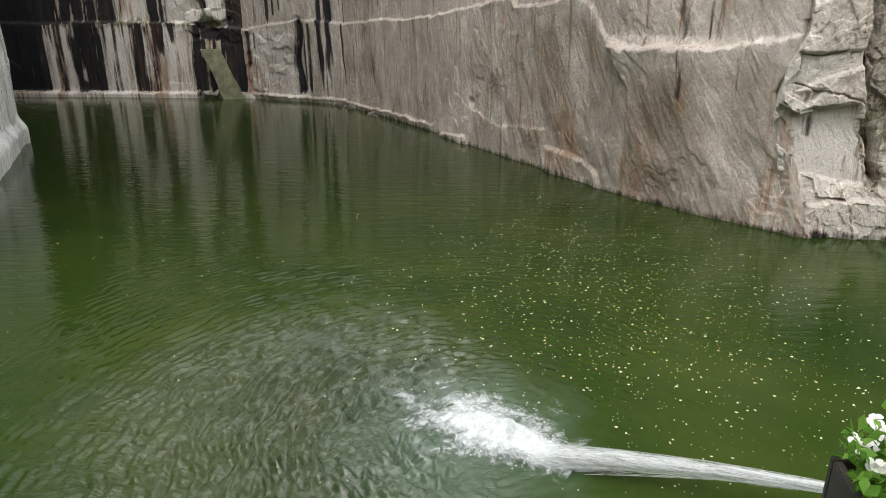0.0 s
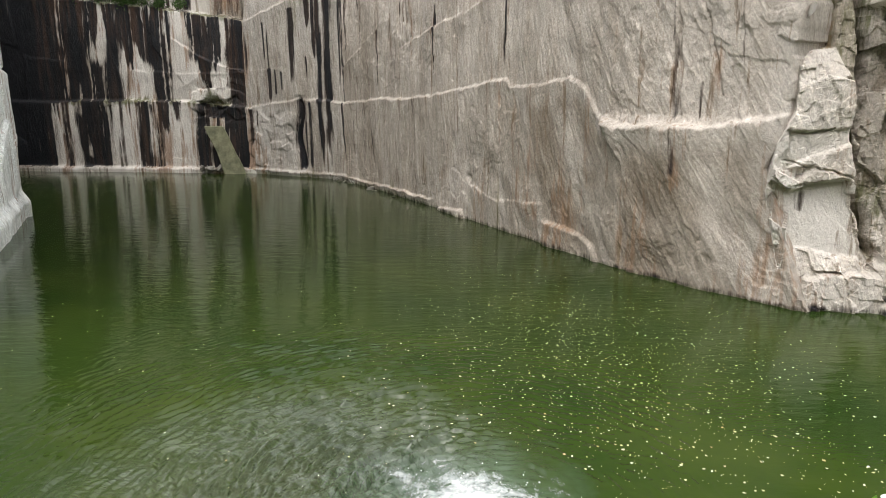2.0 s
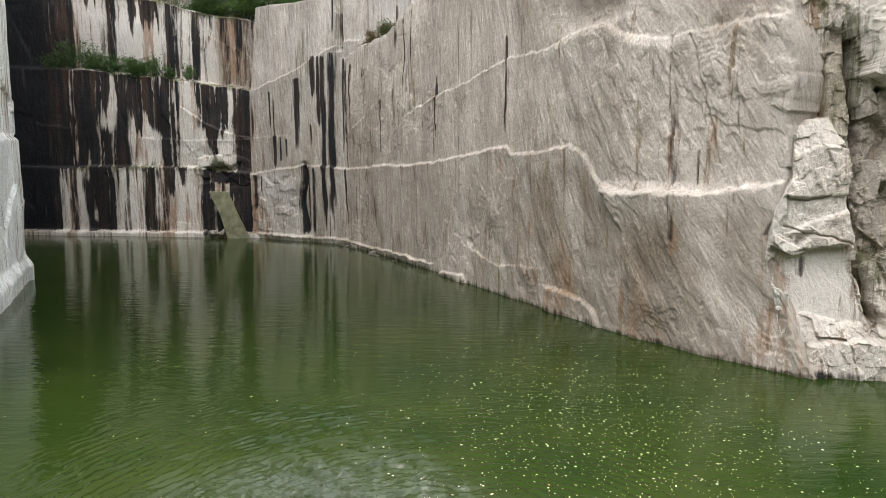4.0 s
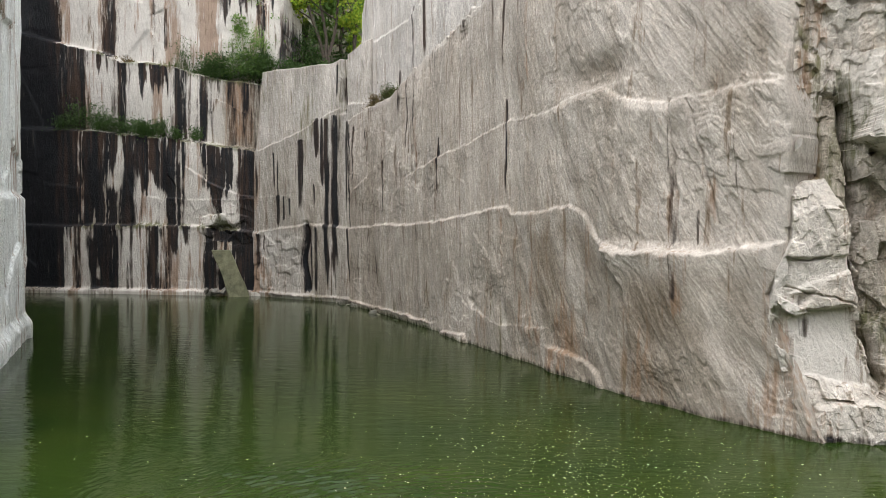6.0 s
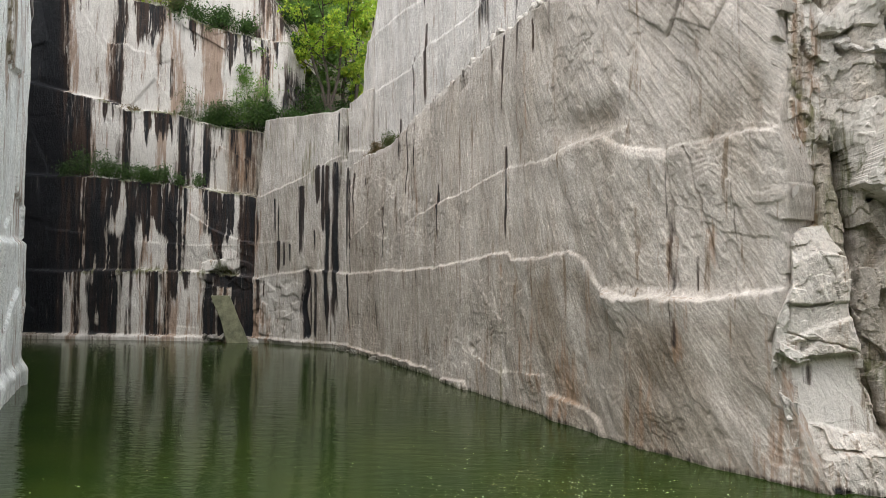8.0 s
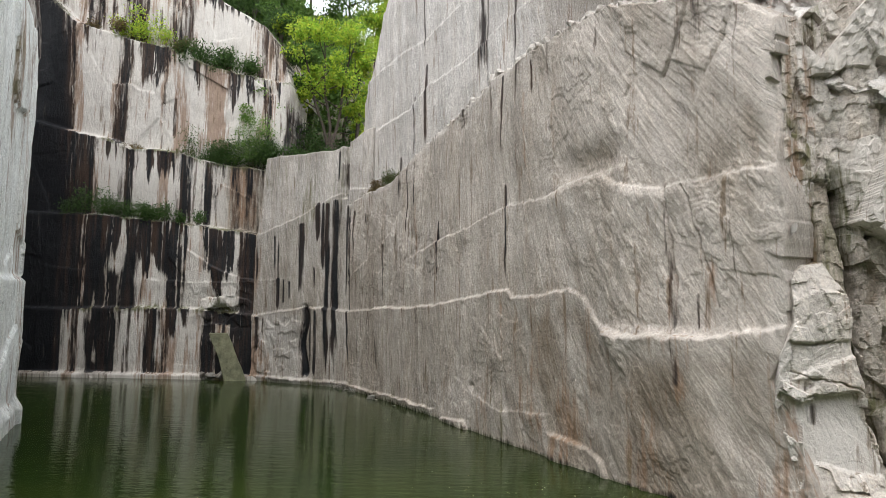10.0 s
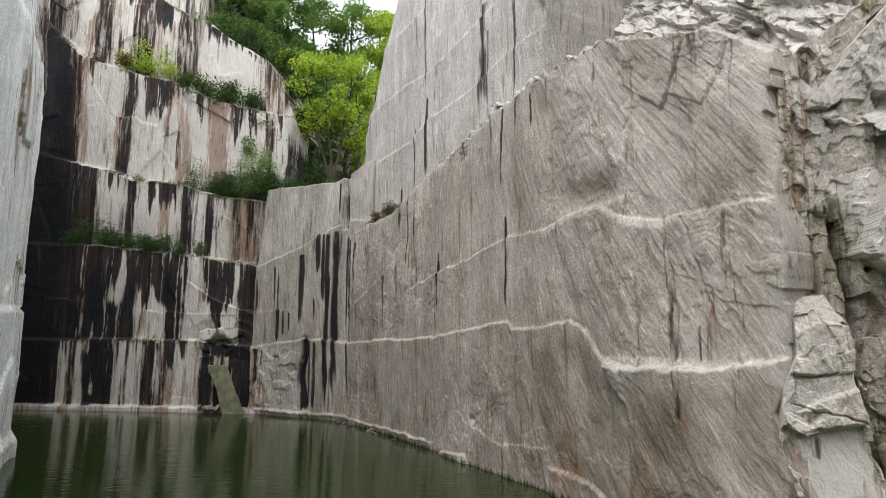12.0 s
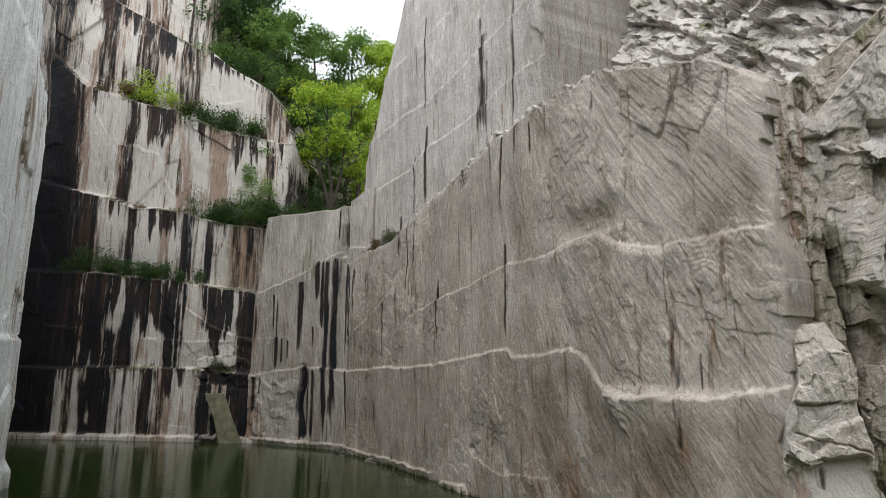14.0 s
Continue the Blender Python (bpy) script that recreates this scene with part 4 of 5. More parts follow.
def build_shade_wall():
    """Unseen plain wall behind the near block, added to block light from the left."""
    U, Z = mesh_uv(0.0, 24.0, -1.0, 30.0, 0.4)
    D = 0.5 * fbm(U * 0.3, Z * 0.3, 181) + 0.1 * fbm(U * 1.5, Z * 0.8, 182)
    tar = 0.9 * step(fbm(U * 0.8, Z * 0.08, 183, 4), -0.3, 0.2)
    return rock_face("left_shade_wall", [(-28.6, 20.0), (-28.6, 43.0)], U, Z, D, GRANITE_BACK, [tar, tar * 0.3, tar * 0, tar * 0], top=(1.0, 6.0))


tagged(build_shade_wall(), "dark granite wall, unseen, added to shade the left of the back wall", "rock wall", kind="structure")


# ---- water and ground ----
def build_water():
    """One sheet; fine cells round the splash carry the rings that run out from it."""
    xs = np.concatenate([np.linspace(-40, -7.1, 24), np.arange(-7.0, 4.0, 0.03), np.linspace(4.1, 30, 24)])
    ys = np.concatenate([np.linspace(-3, 3.9, 8), np.arange(4.0, 13.0, 0.03), np.linspace(13.1, 48, 28)])
    X, Y = np.meshgrid(xs, ys)
    H = np.zeros(X.shape)
    for cx, cy, length, amp, seed in ((0.0, 0.0, 0.21, 0.06, 301), (0.5, -0.5, 0.13, 0.03, 305), (-0.5, 0.4, 0.165, 0.036, 309)):
        dx, dy = X - SPLASH[0] - cx, Y - SPLASH[1] - cy
        r = np.sqrt(dx * dx + dy * dy) + 1e-6
        phase = 2 * math.pi * (r + 0.16 * fbm(X * 2.2, Y * 2.2, seed, 3)) / length
        crest = 1 - 2 * np.abs(np.sin(phase / 2))
        broken = np.clip(0.5 + 1.6 * fbm(X * 3.4, Y * 3.4, seed + 2, 3), 0, 1.5)
        fan = 0.2 + 0.8 * step((-0.95 * dx + 0.1 * dy) / r, -0.1, 0.5)
        fade = step(r, 0.3, 1.0) * np.exp(-(r / 4.2) ** 2)
        H += amp * crest * broken * fan * fade
    edge = step(X, -6.9, -6.0) * (1 - step(X, 3.2, 3.9)) * step(Y, 4.0, 4.3) * (1 - step(Y, 12, 12.9))
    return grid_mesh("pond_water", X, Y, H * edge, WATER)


tagged(build_water(), "murky green pond water with ripples and floating petals", "water", kind="structure")


def build_ground():
    X, Y = np.meshgrid(np.concatenate([np.linspace(-600, -62, 12), np.arange(-60, 61, 1.5), np.linspace(62, 600, 12)]),
                       np.concatenate([np.linspace(-600, -42, 12), np.arange(-40, 121, 1.5), np.linspace(124, 800, 12)]))
    hill = 13 + 0.62 * np.maximum(Y - 46, 0) + 14.0 * step(-X, 10, 24) + 3 * fbm(X * 0.05, Y * 0.05, 3)
    hill = np.minimum(hill, 44 + 6 * fbm(X * 0.02, Y * 0.02, 5))
    north = step(Y - 45.5 - 0 * X, 0, 3.0)
    wallx = -5.58 + (37.84 - Y) * 0.56
    east = step(X - wallx, 5.5, 9.0) * step(Y, 9, 13)
    west = np.maximum(step(-X, 33, 37), step(-X, 21, 24) * (1 - step(Y, 21, 24)))
    side = np.maximum(east * (9.5 + 0.2 * np.maximum(X - wallx - 6, 0)), west * 26.0)
    # includes an unseen hill behind the camera, added to cut side light
    south = 2.0 * (1 - step(Y, -4.0, -1.0)) + 20.0 * (1 - step(Y, -24.0, -6.0))
    Zg = -2.5 + np.maximum(np.maximum(north * (hill + 2.5), np.minimum(side, 40) * (1 - 0 * north)), (south + 2.5) * (Y < -1.0))
    return grid_mesh("ground", X, Y, Zg, SOIL)


tagged(build_ground(), "wooded hillside soil round the flooded quarry, with an unseen added hill", "ground", kind="structure")


# ---- helpers for things ----
def part(name, bm, material, parent, label=""):
    me = bpy.data.meshes.new(name)
    bm.to_mesh(me)
    bm.free()
    me.materials.append(material)
    ob = new(name, me)
    ob.parent = parent
    return tagged(ob, label) if label else ob


def thing(name, at, label, category, group=""):
    ob = new(name)
    ob.empty_display_size = 0.2
    ob.location = at
    return tagged(ob, label, category, group)


def arrays(name, verts, faces, material, parent=None, smooth=False):
    me = bpy.data.meshes.new(name)
    me.from_pydata(verts, [], faces)
    me.polygons.foreach_set("use_smooth", [smooth] * len(me.polygons))
    me.materials.append(material)
    ob = new(name, me)
    ob.parent = parent
    return ob


def tube(path, radii, sides=7):
    """Vertices and faces of a tapered tube along a path."""
    verts, faces = [], []
    for i, (p, r) in enumerate(zip(path, radii)):
        d = (path[min(i + 1, len(path) - 1)] - path[max(i - 1, 0)]).normalized()
        a = d.cross(Vector((0.3, 1, 0.2))).normalized()
        b = d.cross(a)
        for k in range(sides):
            t = 2 * math.pi * k / sides
            verts.append(p + r * (math.cos(t) * a + math.sin(t) * b))
        if i:
            o = (i - 1) * sides
            faces += [(o + k, o + (k + 1) % sides, o + sides + (k + 1) % sides, o + sides + k) for k in range(sides)]
    faces.append(tuple(range(len(verts) - sides, len(verts))))
    return verts, faces


def leaf_mesh(name, centres, size, rng, material, parent, slim=0.5, droop=0.3):
    """Many small pointed leaves, folded along the midrib."""
    n = len(centres)
    d = rng.normal(size=(n, 3))
    d[:, 2] -= droop
    d /= np.linalg.norm(d, axis=1)[:, None]
    w = np.cross(d, rng.normal(size=(n, 3)))
    w /= np.linalg.norm(w, axis=1)[:, None]
    up = np.cross(w, d)
    L = (size * rng.uniform(0.6, 1.35, n))[:, None]
    q = np.stack([centres - d * L * 0.5, centres + w * L * slim * 0.5 + up * L * 0.1, centres + d * L * 0.5, centres - w * L * slim * 0.5 + up * L * 0.1], 1)
    v = q.reshape(-1, 3)
    i = np.arange(n) * 4
    me = bpy.data.meshes.new(name)
    me.vertices.add(len(v))
    me.vertices.foreach_set("co", v.astype(np.float32).ravel())
    tri = np.stack([i, i + 1, i + 2, i, i + 2, i + 3], 1).astype(np.int32)
    me.loops.add(tri.size)
    me.loops.foreach_set("vertex_index", tri.ravel())
    me.polygons.add(2 * n)
    me.polygons.foreach_set("loop_start", np.arange(0, tri.size, 3, dtype=np.int32))
    me.update(calc_edges=True)
    me.materials.append(material)
    ob = new(name, me)
    ob.parent = parent
    return ob


def tree(at, height, spread, leaves, size, material, label, seed, crown_from=0.3, stems=1, group=""):
    """A tree: tapered trunk, forking limbs and a crown of leaf clumps at the limbs' ends."""
    rng = np.random.RandomState(seed)
    ob = thing("tree", at, label, "tree", group)
    clumps = []
    for s in range(stems):
        lean = rng.normal(size=2) * spread * (0.12 if stems == 1 else 0.3)
        n = 9
        path = [Vector((lean[0] * (i / n) ** 1.4 + 0.12 * math.sin(i * 1.3 + seed + s), lean[1] * (i / n) ** 1.4 + 0.1 * math.cos(i * 1.7 + s), height * 0.9 * i / n)) for i in range(n + 1)]
        r0 = height * 0.02 / math.sqrt(stems)
        v, f = tube(path, [r0 * (1 - 0.9 * i / n) + 0.01 for i in range(n + 1)])
        arrays("trunk", v, f, BARK, ob, True)
        for k in range(11 if stems == 1 else 6):
            h = crown_from + (0.97 - crown_from) * (k + rng.rand()) / (11 if stems == 1 else 6)
            i = min(int(h * n), n - 1)
            start = path[i].lerp(path[i + 1], h * n - i)
            turn = 2.4 * k + seed + rng.rand()
            reach = spread * (0.55 + 0.45 * rng.rand()) * math.sin(math.pi * min(0.95, 0.25 + 0.75 * (h - crown_from) / (1 - crown_from))) ** 0.6
            tip = start + Vector((math.cos(turn) * reach, math.sin(turn) * reach, reach * (0.25 + 0.5 * rng.rand())))
            mid = start.lerp(tip, 0.5) + Vector((0, 0, -0.06 * reach))
            v, f = tube([start, mid, tip], [r0 * 0.42, r0 * 0.25, 0.008], 5)
            arrays("limb", v, f, BARK, ob, True)
            clumps += [tip, mid.lerp(tip, 0.5), start.lerp(tip, 0.45 + 0.2 * rng.rand()) + Vector(rng.normal(size=3) * 0.12 * spread)]
        clumps.append(path[-1])
    c = np.array([p[:] for p in clumps])
    pick = rng.randint(len(c), size=leaves)
    near = rng.uniform(0.13, 0.34, len(c)) * spread * (1.0 if stems > 1 else 1.35)
    off = rng.normal(size=(leaves, 3))
    off /= np.linalg.norm(off, axis=1)[:, None]
    off *= (rng.rand(leaves) ** 0.5)[:, None] * near[pick][:, None] * np.array([1.25, 1.25, 0.75])
    leaf_mesh("crown", c[pick] + off, size, rng, material, ob)
    return ob


def bush(name, at, wide, deep, high, leaves, size, material, label, category, seed, slim=0.5, along=0.0, group=""):
    """A low shrub: thin stems with leaf clumps; along: the way it runs, in degrees."""
    rng = np.random.RandomState(seed)
    ob = thing(name, at, label, category, group)
    ob.rotation_euler = (0, 0, radians(along))
    tips = []
    for k in range(max(5, int(wide * 3))):
        x, y = rng.uniform(-0.5, 0.5) * wide, rng.uniform(-0.5, 0.5) * deep
        h = high * (0.45 + 0.55 * rng.rand()) * (1 - 0.5 * abs(2 * x / wide) ** 2)
        tip = Vector((x + rng.normal() * 0.12 * high, y + rng.normal() * 0.1 * high, h))
        v, f = tube([Vector((x * 0.85, y, -0.1)), Vector((x, y, h * 0.5)), tip], [0.02, 0.014, 0.004], 4)
        arrays("stem", v, f, BARK, ob)
        tips += [tip, Vector((x, y, h * 0.6)), Vector((x, y, h * 0.3))]
    c = np.array([p[:] for p in tips])
    pick = rng.randint(len(c), size=leaves)
    off = rng.normal(size=(leaves, 3)) * np.array([0.2, 0.2, 0.14]) * min(high, 1.6)
    leaf_mesh("foliage", c[pick] + off, size, rng, material, ob, slim, -0.4 if slim < 0.2 else 0.2)
    return ob


def on_back(u, z, d=0.0):
    return (CORNER_BACK[0] + 0.9975 * u - 0.07 * d, CORNER_BACK[1] - 0.07 * u - 0.9975 * d, z)


def on_right(u, z, d=0.0):
    return (CORNER_RIGHT[0] + 0.488 * u - 0.873 * d, CORNER_RIGHT[1] - 0.873 * u - 0.488 * d, z)


# ---- trees and shrubs ----
tree((-8.3, 46.0, 13.9), 12.4, 3.2, 8500, 0.26, LEAF_YELLOW, "bright yellow-green young tree on the corner block", 3, 0.42, 3)
tree((-6.6, 47.5, 14.0), 10.5, 2.1, 5000, 0.23, LEAF_YELLOW, "slender yellow-green tree beside the granite face", 8, 0.3, 2)
tree((-12.6, 44.2, 13.6), 6.8, 2.0, 6000, 0.17, LEAF_GREEN, "green shrubby tree rooted at the bench edge", 5, 0.2, 2)
FOREST = [(-17.4, 48.0, 27, 8.5, 3.0), (-14.8, 48.5, 25, 8.0, 2.8), (-24.0, 50, 30, 11, 4.2), (-20.5, 52, 29, 12, 4.4), (-17.0, 53, 26, 13, 4.2), (-14.8, 56, 25, 13.5, 3.8), (-12.6, 58, 25, 12.5, 3.4), (-9.6, 60, 26, 12, 3.4),
          (-6.6, 60, 26.5, 11, 3.2), (-11.0, 52, 18, 9.5, 3.0), (-14.5, 50, 18, 9, 2.8), (-18.5, 49.5, 22, 8, 3.0), (-4.6, 58, 25, 10.5, 3.0), (-22.0, 56, 30, 11, 4.2), (-8.5, 54, 18, 9, 2.8), (-17.6, 58, 28, 11, 3.6)]
for i, (x, y, z, h, r) in enumerate(FOREST):
    tree((x, y, z), h, r, 8500, 0.28, LEAF_YELLOW if i in (8, 12) else LEAF_GREEN if i % 4 else LEAF_DARK, "leafy green tree on the wooded slope above the quarry", 20 + i, 0.15, 1, "trees on the slope")
for i, (x, y, z, w, h) in enumerate([(-12.6, 44.2, 13.8, 3.2, 1.6), (-10.4, 44.6, 13.9, 2.6, 1.3), (-15.2, 44.2, 14.0, 2.6, 1.5), (-7.6, 44.4, 14.0, 2.4, 1.0), (-11.4, 43.0, 13.9, 3.0, 2.4), (-9.3, 43.6, 13.9, 3.0, 1.2), (-7.4, 43.0, 14.1, 2.2, 0.9), (-10.0, 45.6, 14.2, 4.5, 4.0), (-10.0, 47.5, 15.0, 4.5, 3.0), (-6.5, 49.5, 15.5, 4.0, 3.2), (-13.5, 48.0, 15.5, 4.0, 4.0), (-12.2, 50.0, 17.0, 4.0, 4.5)]):
    bush("undergrowth", (x, y, z), w, 1.6, h, 2200, 0.19, LEAF_DARK, "dark green undergrowth at the foot of the trees", "bush", 50 + i, group="undergrowth")
for u, z, w, h, n in ((-11.4, 10.55, 3.2, 1.25, 1900), (-8.9, 10.3, 3.0, 1.1, 1700), (-6.6, 10.05, 2.4, 0.9, 1100), (-4.7, 9.85, 1.8, 0.7, 700)):
    bush("ledge_shrub", on_back(u, z + 0.05, -0.6), w * 1.1, 0.7, h * 1.25, int(n * 1.4), 0.17, LEAF_DARK, "low dark green shrubs growing along the granite ledge", "shrub", int(z * 100), 0.3, -4, "ledge shrubs")
for u, z, w, h, n, mat in ((-5.0, 21.2, 3.0, 1.5, 1700, LEAF_DARK), (-2.8, 20.5, 2.4, 1.1, 1100, LEAF_DARK), (-10.4, 23.2, 1.5, 2.0, 600, LEAF_YELLOW), (-8.6, 22.9, 1.4, 1.7, 500, LEAF_YELLOW), (-12.2, 23.8, 2.0, 0.9, 600, GRASS_DRY), (-7.0, 22.2, 1.6, 0.9, 600, GRASS)):
    bush("ledge_shrub", on_back(u, z + 0.1, -2.35), w * 1.4, 0.7, h * 1.2, int(n * 1.5), 0.2, mat, "shrubs and saplings on a high granite ledge", "shrub", int(z * 90), 0.4, -4, "high ledge shrubs")
for u, z, w, h, n, mat in ((-9.6, 15.1, 1.4, 0.6, 600, GRASS_DRY), (-5.4, 14.6, 0.7, 2.0, 450, LEAF_DARK), (-5.6, 14.5, 2.4, 0.8, 800, GRASS), (-3.8, 14.1, 2.4, 1.4, 1300, LEAF_DARK), (-2.2, 13.9, 2.6, 2.4, 2600, LEAF_DARK), (-0.4, 13.8, 2.6, 2.0, 2400, LEAF_DARK), (-1.0, 13.8, 2.6, 3.8, 3600, LEAF_GREEN)):
    bush("ledge_shrub", on_back(u, z, -1.7), w, 0.6, h, n, 0.15, mat, "shrubs and grass on the middle granite ledge", "shrub", int(z * 80), 0.35, -4, "middle ledge shrubs")
for u, z, w, h, n, mat in ((3.6, 10.75, 2.6, 0.7, 900, GRASS_DRY), (5.2, 10.9, 1.8, 0.8, 800, GRASS), (16.8, 13.1, 0.8, 0.5, 260, GRASS), (18.3, 13.2, 0.6, 0.45, 200, GRASS), (13.4, 12.4, 0.5, 0.4, 140, GRASS)):
    bush("grass_tuft", on_right(u, z, -0.3), w, 0.35, h, n, 0.22, mat, "grass tuft rooted in the joint above the granite bench", "grass", int(u * 70), 0.1, -60.8, "grass tufts")
for u, z, w, h, n in ((-1.2, 25.0, 3.0, 1.8, 1700), (-3.4, 26.2, 3.6, 2.4, 2400), (-5.2, 27.2, 3.0, 3.0, 2200), (0.6, 22.5, 1.6, 1.2, 900), (1.4, 20.0, 1.6, 1.4, 900)):
    bush("cliff_top_bush", on_back(u, z - 0.5, -4.0), w, 1.6, h, n, 0.2, LEAF_DARK if u > -5 else LEAF_GREEN, "tangled bush overhanging the cliff top", "bush", int(z * 60), 0.5, -4, "cliff top bushes")


# ---- floating petals and leaf bits ----
def build_petals():
    rng = np.random.RandomState(12)
    verts, faces = [], []
    pts = [(rng.normal(2.8, 1.9), rng.normal(10.5, 3.0)) for i in range(2600)]
    pts += [(rng.uniform(-9, 7), rng.uniform(4.2, 22)) for i in range(500)] + [(rng.normal(5.0, 1.5), rng.normal(9.0, 2.5)) for i in range(300)]
    pts += [(rng.uniform(-18, -2), rng.uniform(14, 36)) for i in range(200)]
    for x, y in pts:
        if math.hypot(x - SPLASH[0], y - SPLASH[1]) < 1.5 or y < 3.5:
            continue
        if x > -5.58 + (37.84 - y) * 0.56 - 1.2:
            continue
        a, r = rng.uniform(0, 6.28), 0.006 + 0.02 * rng.rand() ** 4
        s = rng.uniform(0.35, 0.9)
        o = len(verts)
        for k in range(6):
            t = k * math.pi / 3
            p, q = r * math.cos(t), r * s * math.sin(t)
            verts.append((x + p * math.cos(a) - q * math.sin(a), y + p * math.sin(a) + q * math.cos(a), 0.006 + 0.004 * math.cos(2 * t)))
        faces.append(tuple(range(o, o + 6)))
    m = Mat("petals", 0.6)
    geo = m.n.new("ShaderNodeNewGeometry")
    m.colour(m.ramp(geo.outputs["Random Per Island"], (0.0, (0.6, 0.58, 0.42)), (0.4, (0.45, 0.42, 0.2)), (0.7, (0.7, 0.7, 0.62)), (0.9, (0.4, 0.25, 0.12)), (1.0, (0.3, 0.33, 0.14))))
    return arrays("floating_petals", verts, faces, m.m)


tagged(build_petals(), "pale petals and leaf bits scattered on the green water", "petals", kind="stuff")


# ---- water jet and splash ----
def foam_material(name):
    m = Mat(name, 0.5)
    f = m.noise(9, 5, 0.65)
    m.colour(m.mix(m.ramp(f, (0.3, 0.0), (0.7, 1.0)), (0.62, 0.68, 0.68), (0.88, 0.9, 0.9)))
    m.bump(f, 0.8, 0.05)
    return m.m


def lace_material():
    m = Mat("foam_lace", 0.5)
    m.colour(m.mix(m.ramp(m.noise(14, 5, 0.7), (0.35, 0.0), (0.65, 1.0)), (0.4, 0.46, 0.46), (0.78, 0.81, 0.81)))
    f = m.noise(7, 7, 0.72, warp=1.2)
    wide = m.noise(2.4, 3)
    a = m.math("ADD", m.math("ADD", f, m.math("MULTIPLY", wide, 0.5)), m.math("MULTIPLY", m.attr("cover").outputs["Fac"], 0.42))
    m.put(m.p.inputs["Alpha"], m.ramp(m.math("SUBTRACT", a, 0.5), (0.36, 0.0), (0.55, 0.4), (0.85, 1.0)))
    m.bump(f, 0.8, 0.05)
    return m.m


FOAM_LACE = lace_material()
FOAM = foam_material("foam")


def build_splash():
    ob = thing("water_splash", (SPLASH[0], SPLASH[1], 0), "white foaming splash where the water jet strikes the pond", "splash")
    ax = math.atan2(5.7 - 7.0, 1.3 + 0.5)
    c, s = math.cos(ax), math.sin(ax)
    P, Q = np.meshgrid(np.arange(-1.6, 1.2, 0.022), np.arange(-1.0, 1.2, 0.022))
    r = np.sqrt(((P + 0.1) / 1.3) ** 2 + ((Q - 0.1) / 0.85) ** 2)
    core = np.exp(-(((P - 0.35) / 0.62) ** 2 + (Q / 0.24) ** 2))
    n = fbm(P * 3.2, Q * 3.2, 201, 5)
    H = 0.2 * core * (1 + 0.9 * fbm(P * 7, Q * 7, 203, 4)) + 0.03 * n + 0.012
    cover = 1.15 - r * 1.15 + 0.6 * fbm(P * 3.0, Q * 3.0, 205, 5) + core * 1.6
    keep = cover > 0.0
    idx = -np.ones(P.shape, int)
    verts, faces = [], []
    for i in range(P.shape[0] - 1):
        for j in range(P.shape[1] - 1):
            if keep[i, j]:
                q = []
                for a, b in ((i, j), (i, j + 1), (i + 1, j + 1), (i + 1, j)):
                    if idx[a, b] < 0:
                        idx[a, b] = len(verts)
                        verts.append((P[a, b] * c - Q[a, b] * s, P[a, b] * s + Q[a, b] * c, max(0.006, H[a, b])))
                    q.append(idx[a, b])
                faces.append(tuple(q))
    sheet = arrays("foam_sheet", verts, faces, FOAM_LACE, ob, True)
    a = sheet.data.attributes.new("cover", "FLOAT", "POINT")
    back = np.zeros(len(verts))
    back[idx[idx >= 0]] = cover[idx >= 0]
    a.data.foreach_set("value", back.astype(np.float32))
    rng = np.random.RandomState(4)
    verts, faces = [], []
    for i in range(420):
        p, q = rng.normal(0.2, 0.5), rng.normal(0, 0.26)
        z = abs(rng.normal(0, 0.16)) * math.exp(-(p - 0.3) ** 2) + 0.02
        x, y, k = p * c - q * s, p * s + q * c, 0.003 + 0.008 * rng.rand() ** 2
        o = len(verts)
        verts += [(x + k, y, z), (x - k, y, z), (x, y + k, z), (x, y - k, z), (x, y, z + k), (x, y, z - k)]
        faces += [(o + a, o + b, o + d) for a in (0, 1) for b in (2, 3) for d in (4, 5)]
    tagged(arrays("spray", verts, faces, FOAM, ob), kind="stuff")
    return ob


build_splash()


def lit_through(m, share):
    """Let light pass through thin white water."""
    tr = m.n.new("ShaderNodeBsdfTranslucent")
    tr.inputs["Color"].default_value = (0.9, 0.93, 0.93, 1)
    clear = m.n.new("ShaderNodeBsdfTransparent")
    alpha = m.p.inputs["Alpha"].links[0].from_socket
    m.l.remove(m.p.inputs["Alpha"].links[0])
    a, b = m.n.new("ShaderNodeMixShader"), m.n.new("ShaderNodeMixShader")
    a.inputs["Fac"].default_value = share
    m.l.new(m.p.outputs[0], a.inputs[1])
    m.l.new(tr.outputs[0], a.inputs[2])
    m.l.new(alpha, b.inputs["Fac"])
    m.l.new(clear.outputs[0], b.inputs[1])
    m.l.new(a.outputs[0], b.inputs[2])
    m.l.new(b.outputs[0], m.n["Material Output"].inputs["Surface"])


def spray_material(name, strength):
    """Water torn into threads along the jet."""
    m = Mat(name, 0.4)
    m.colour((0.86, 0.9, 0.9))
    f = m.noise(1.0, 5, 0.7, m.at(2.2, 30, 30))
    m.put(m.p.inputs["Alpha"], m.math("MULTIPLY", m.ramp(f, (0.34, 0.1), (0.6, 1.0)), strength))
    lit_through(m, 0.5)
    return m.m


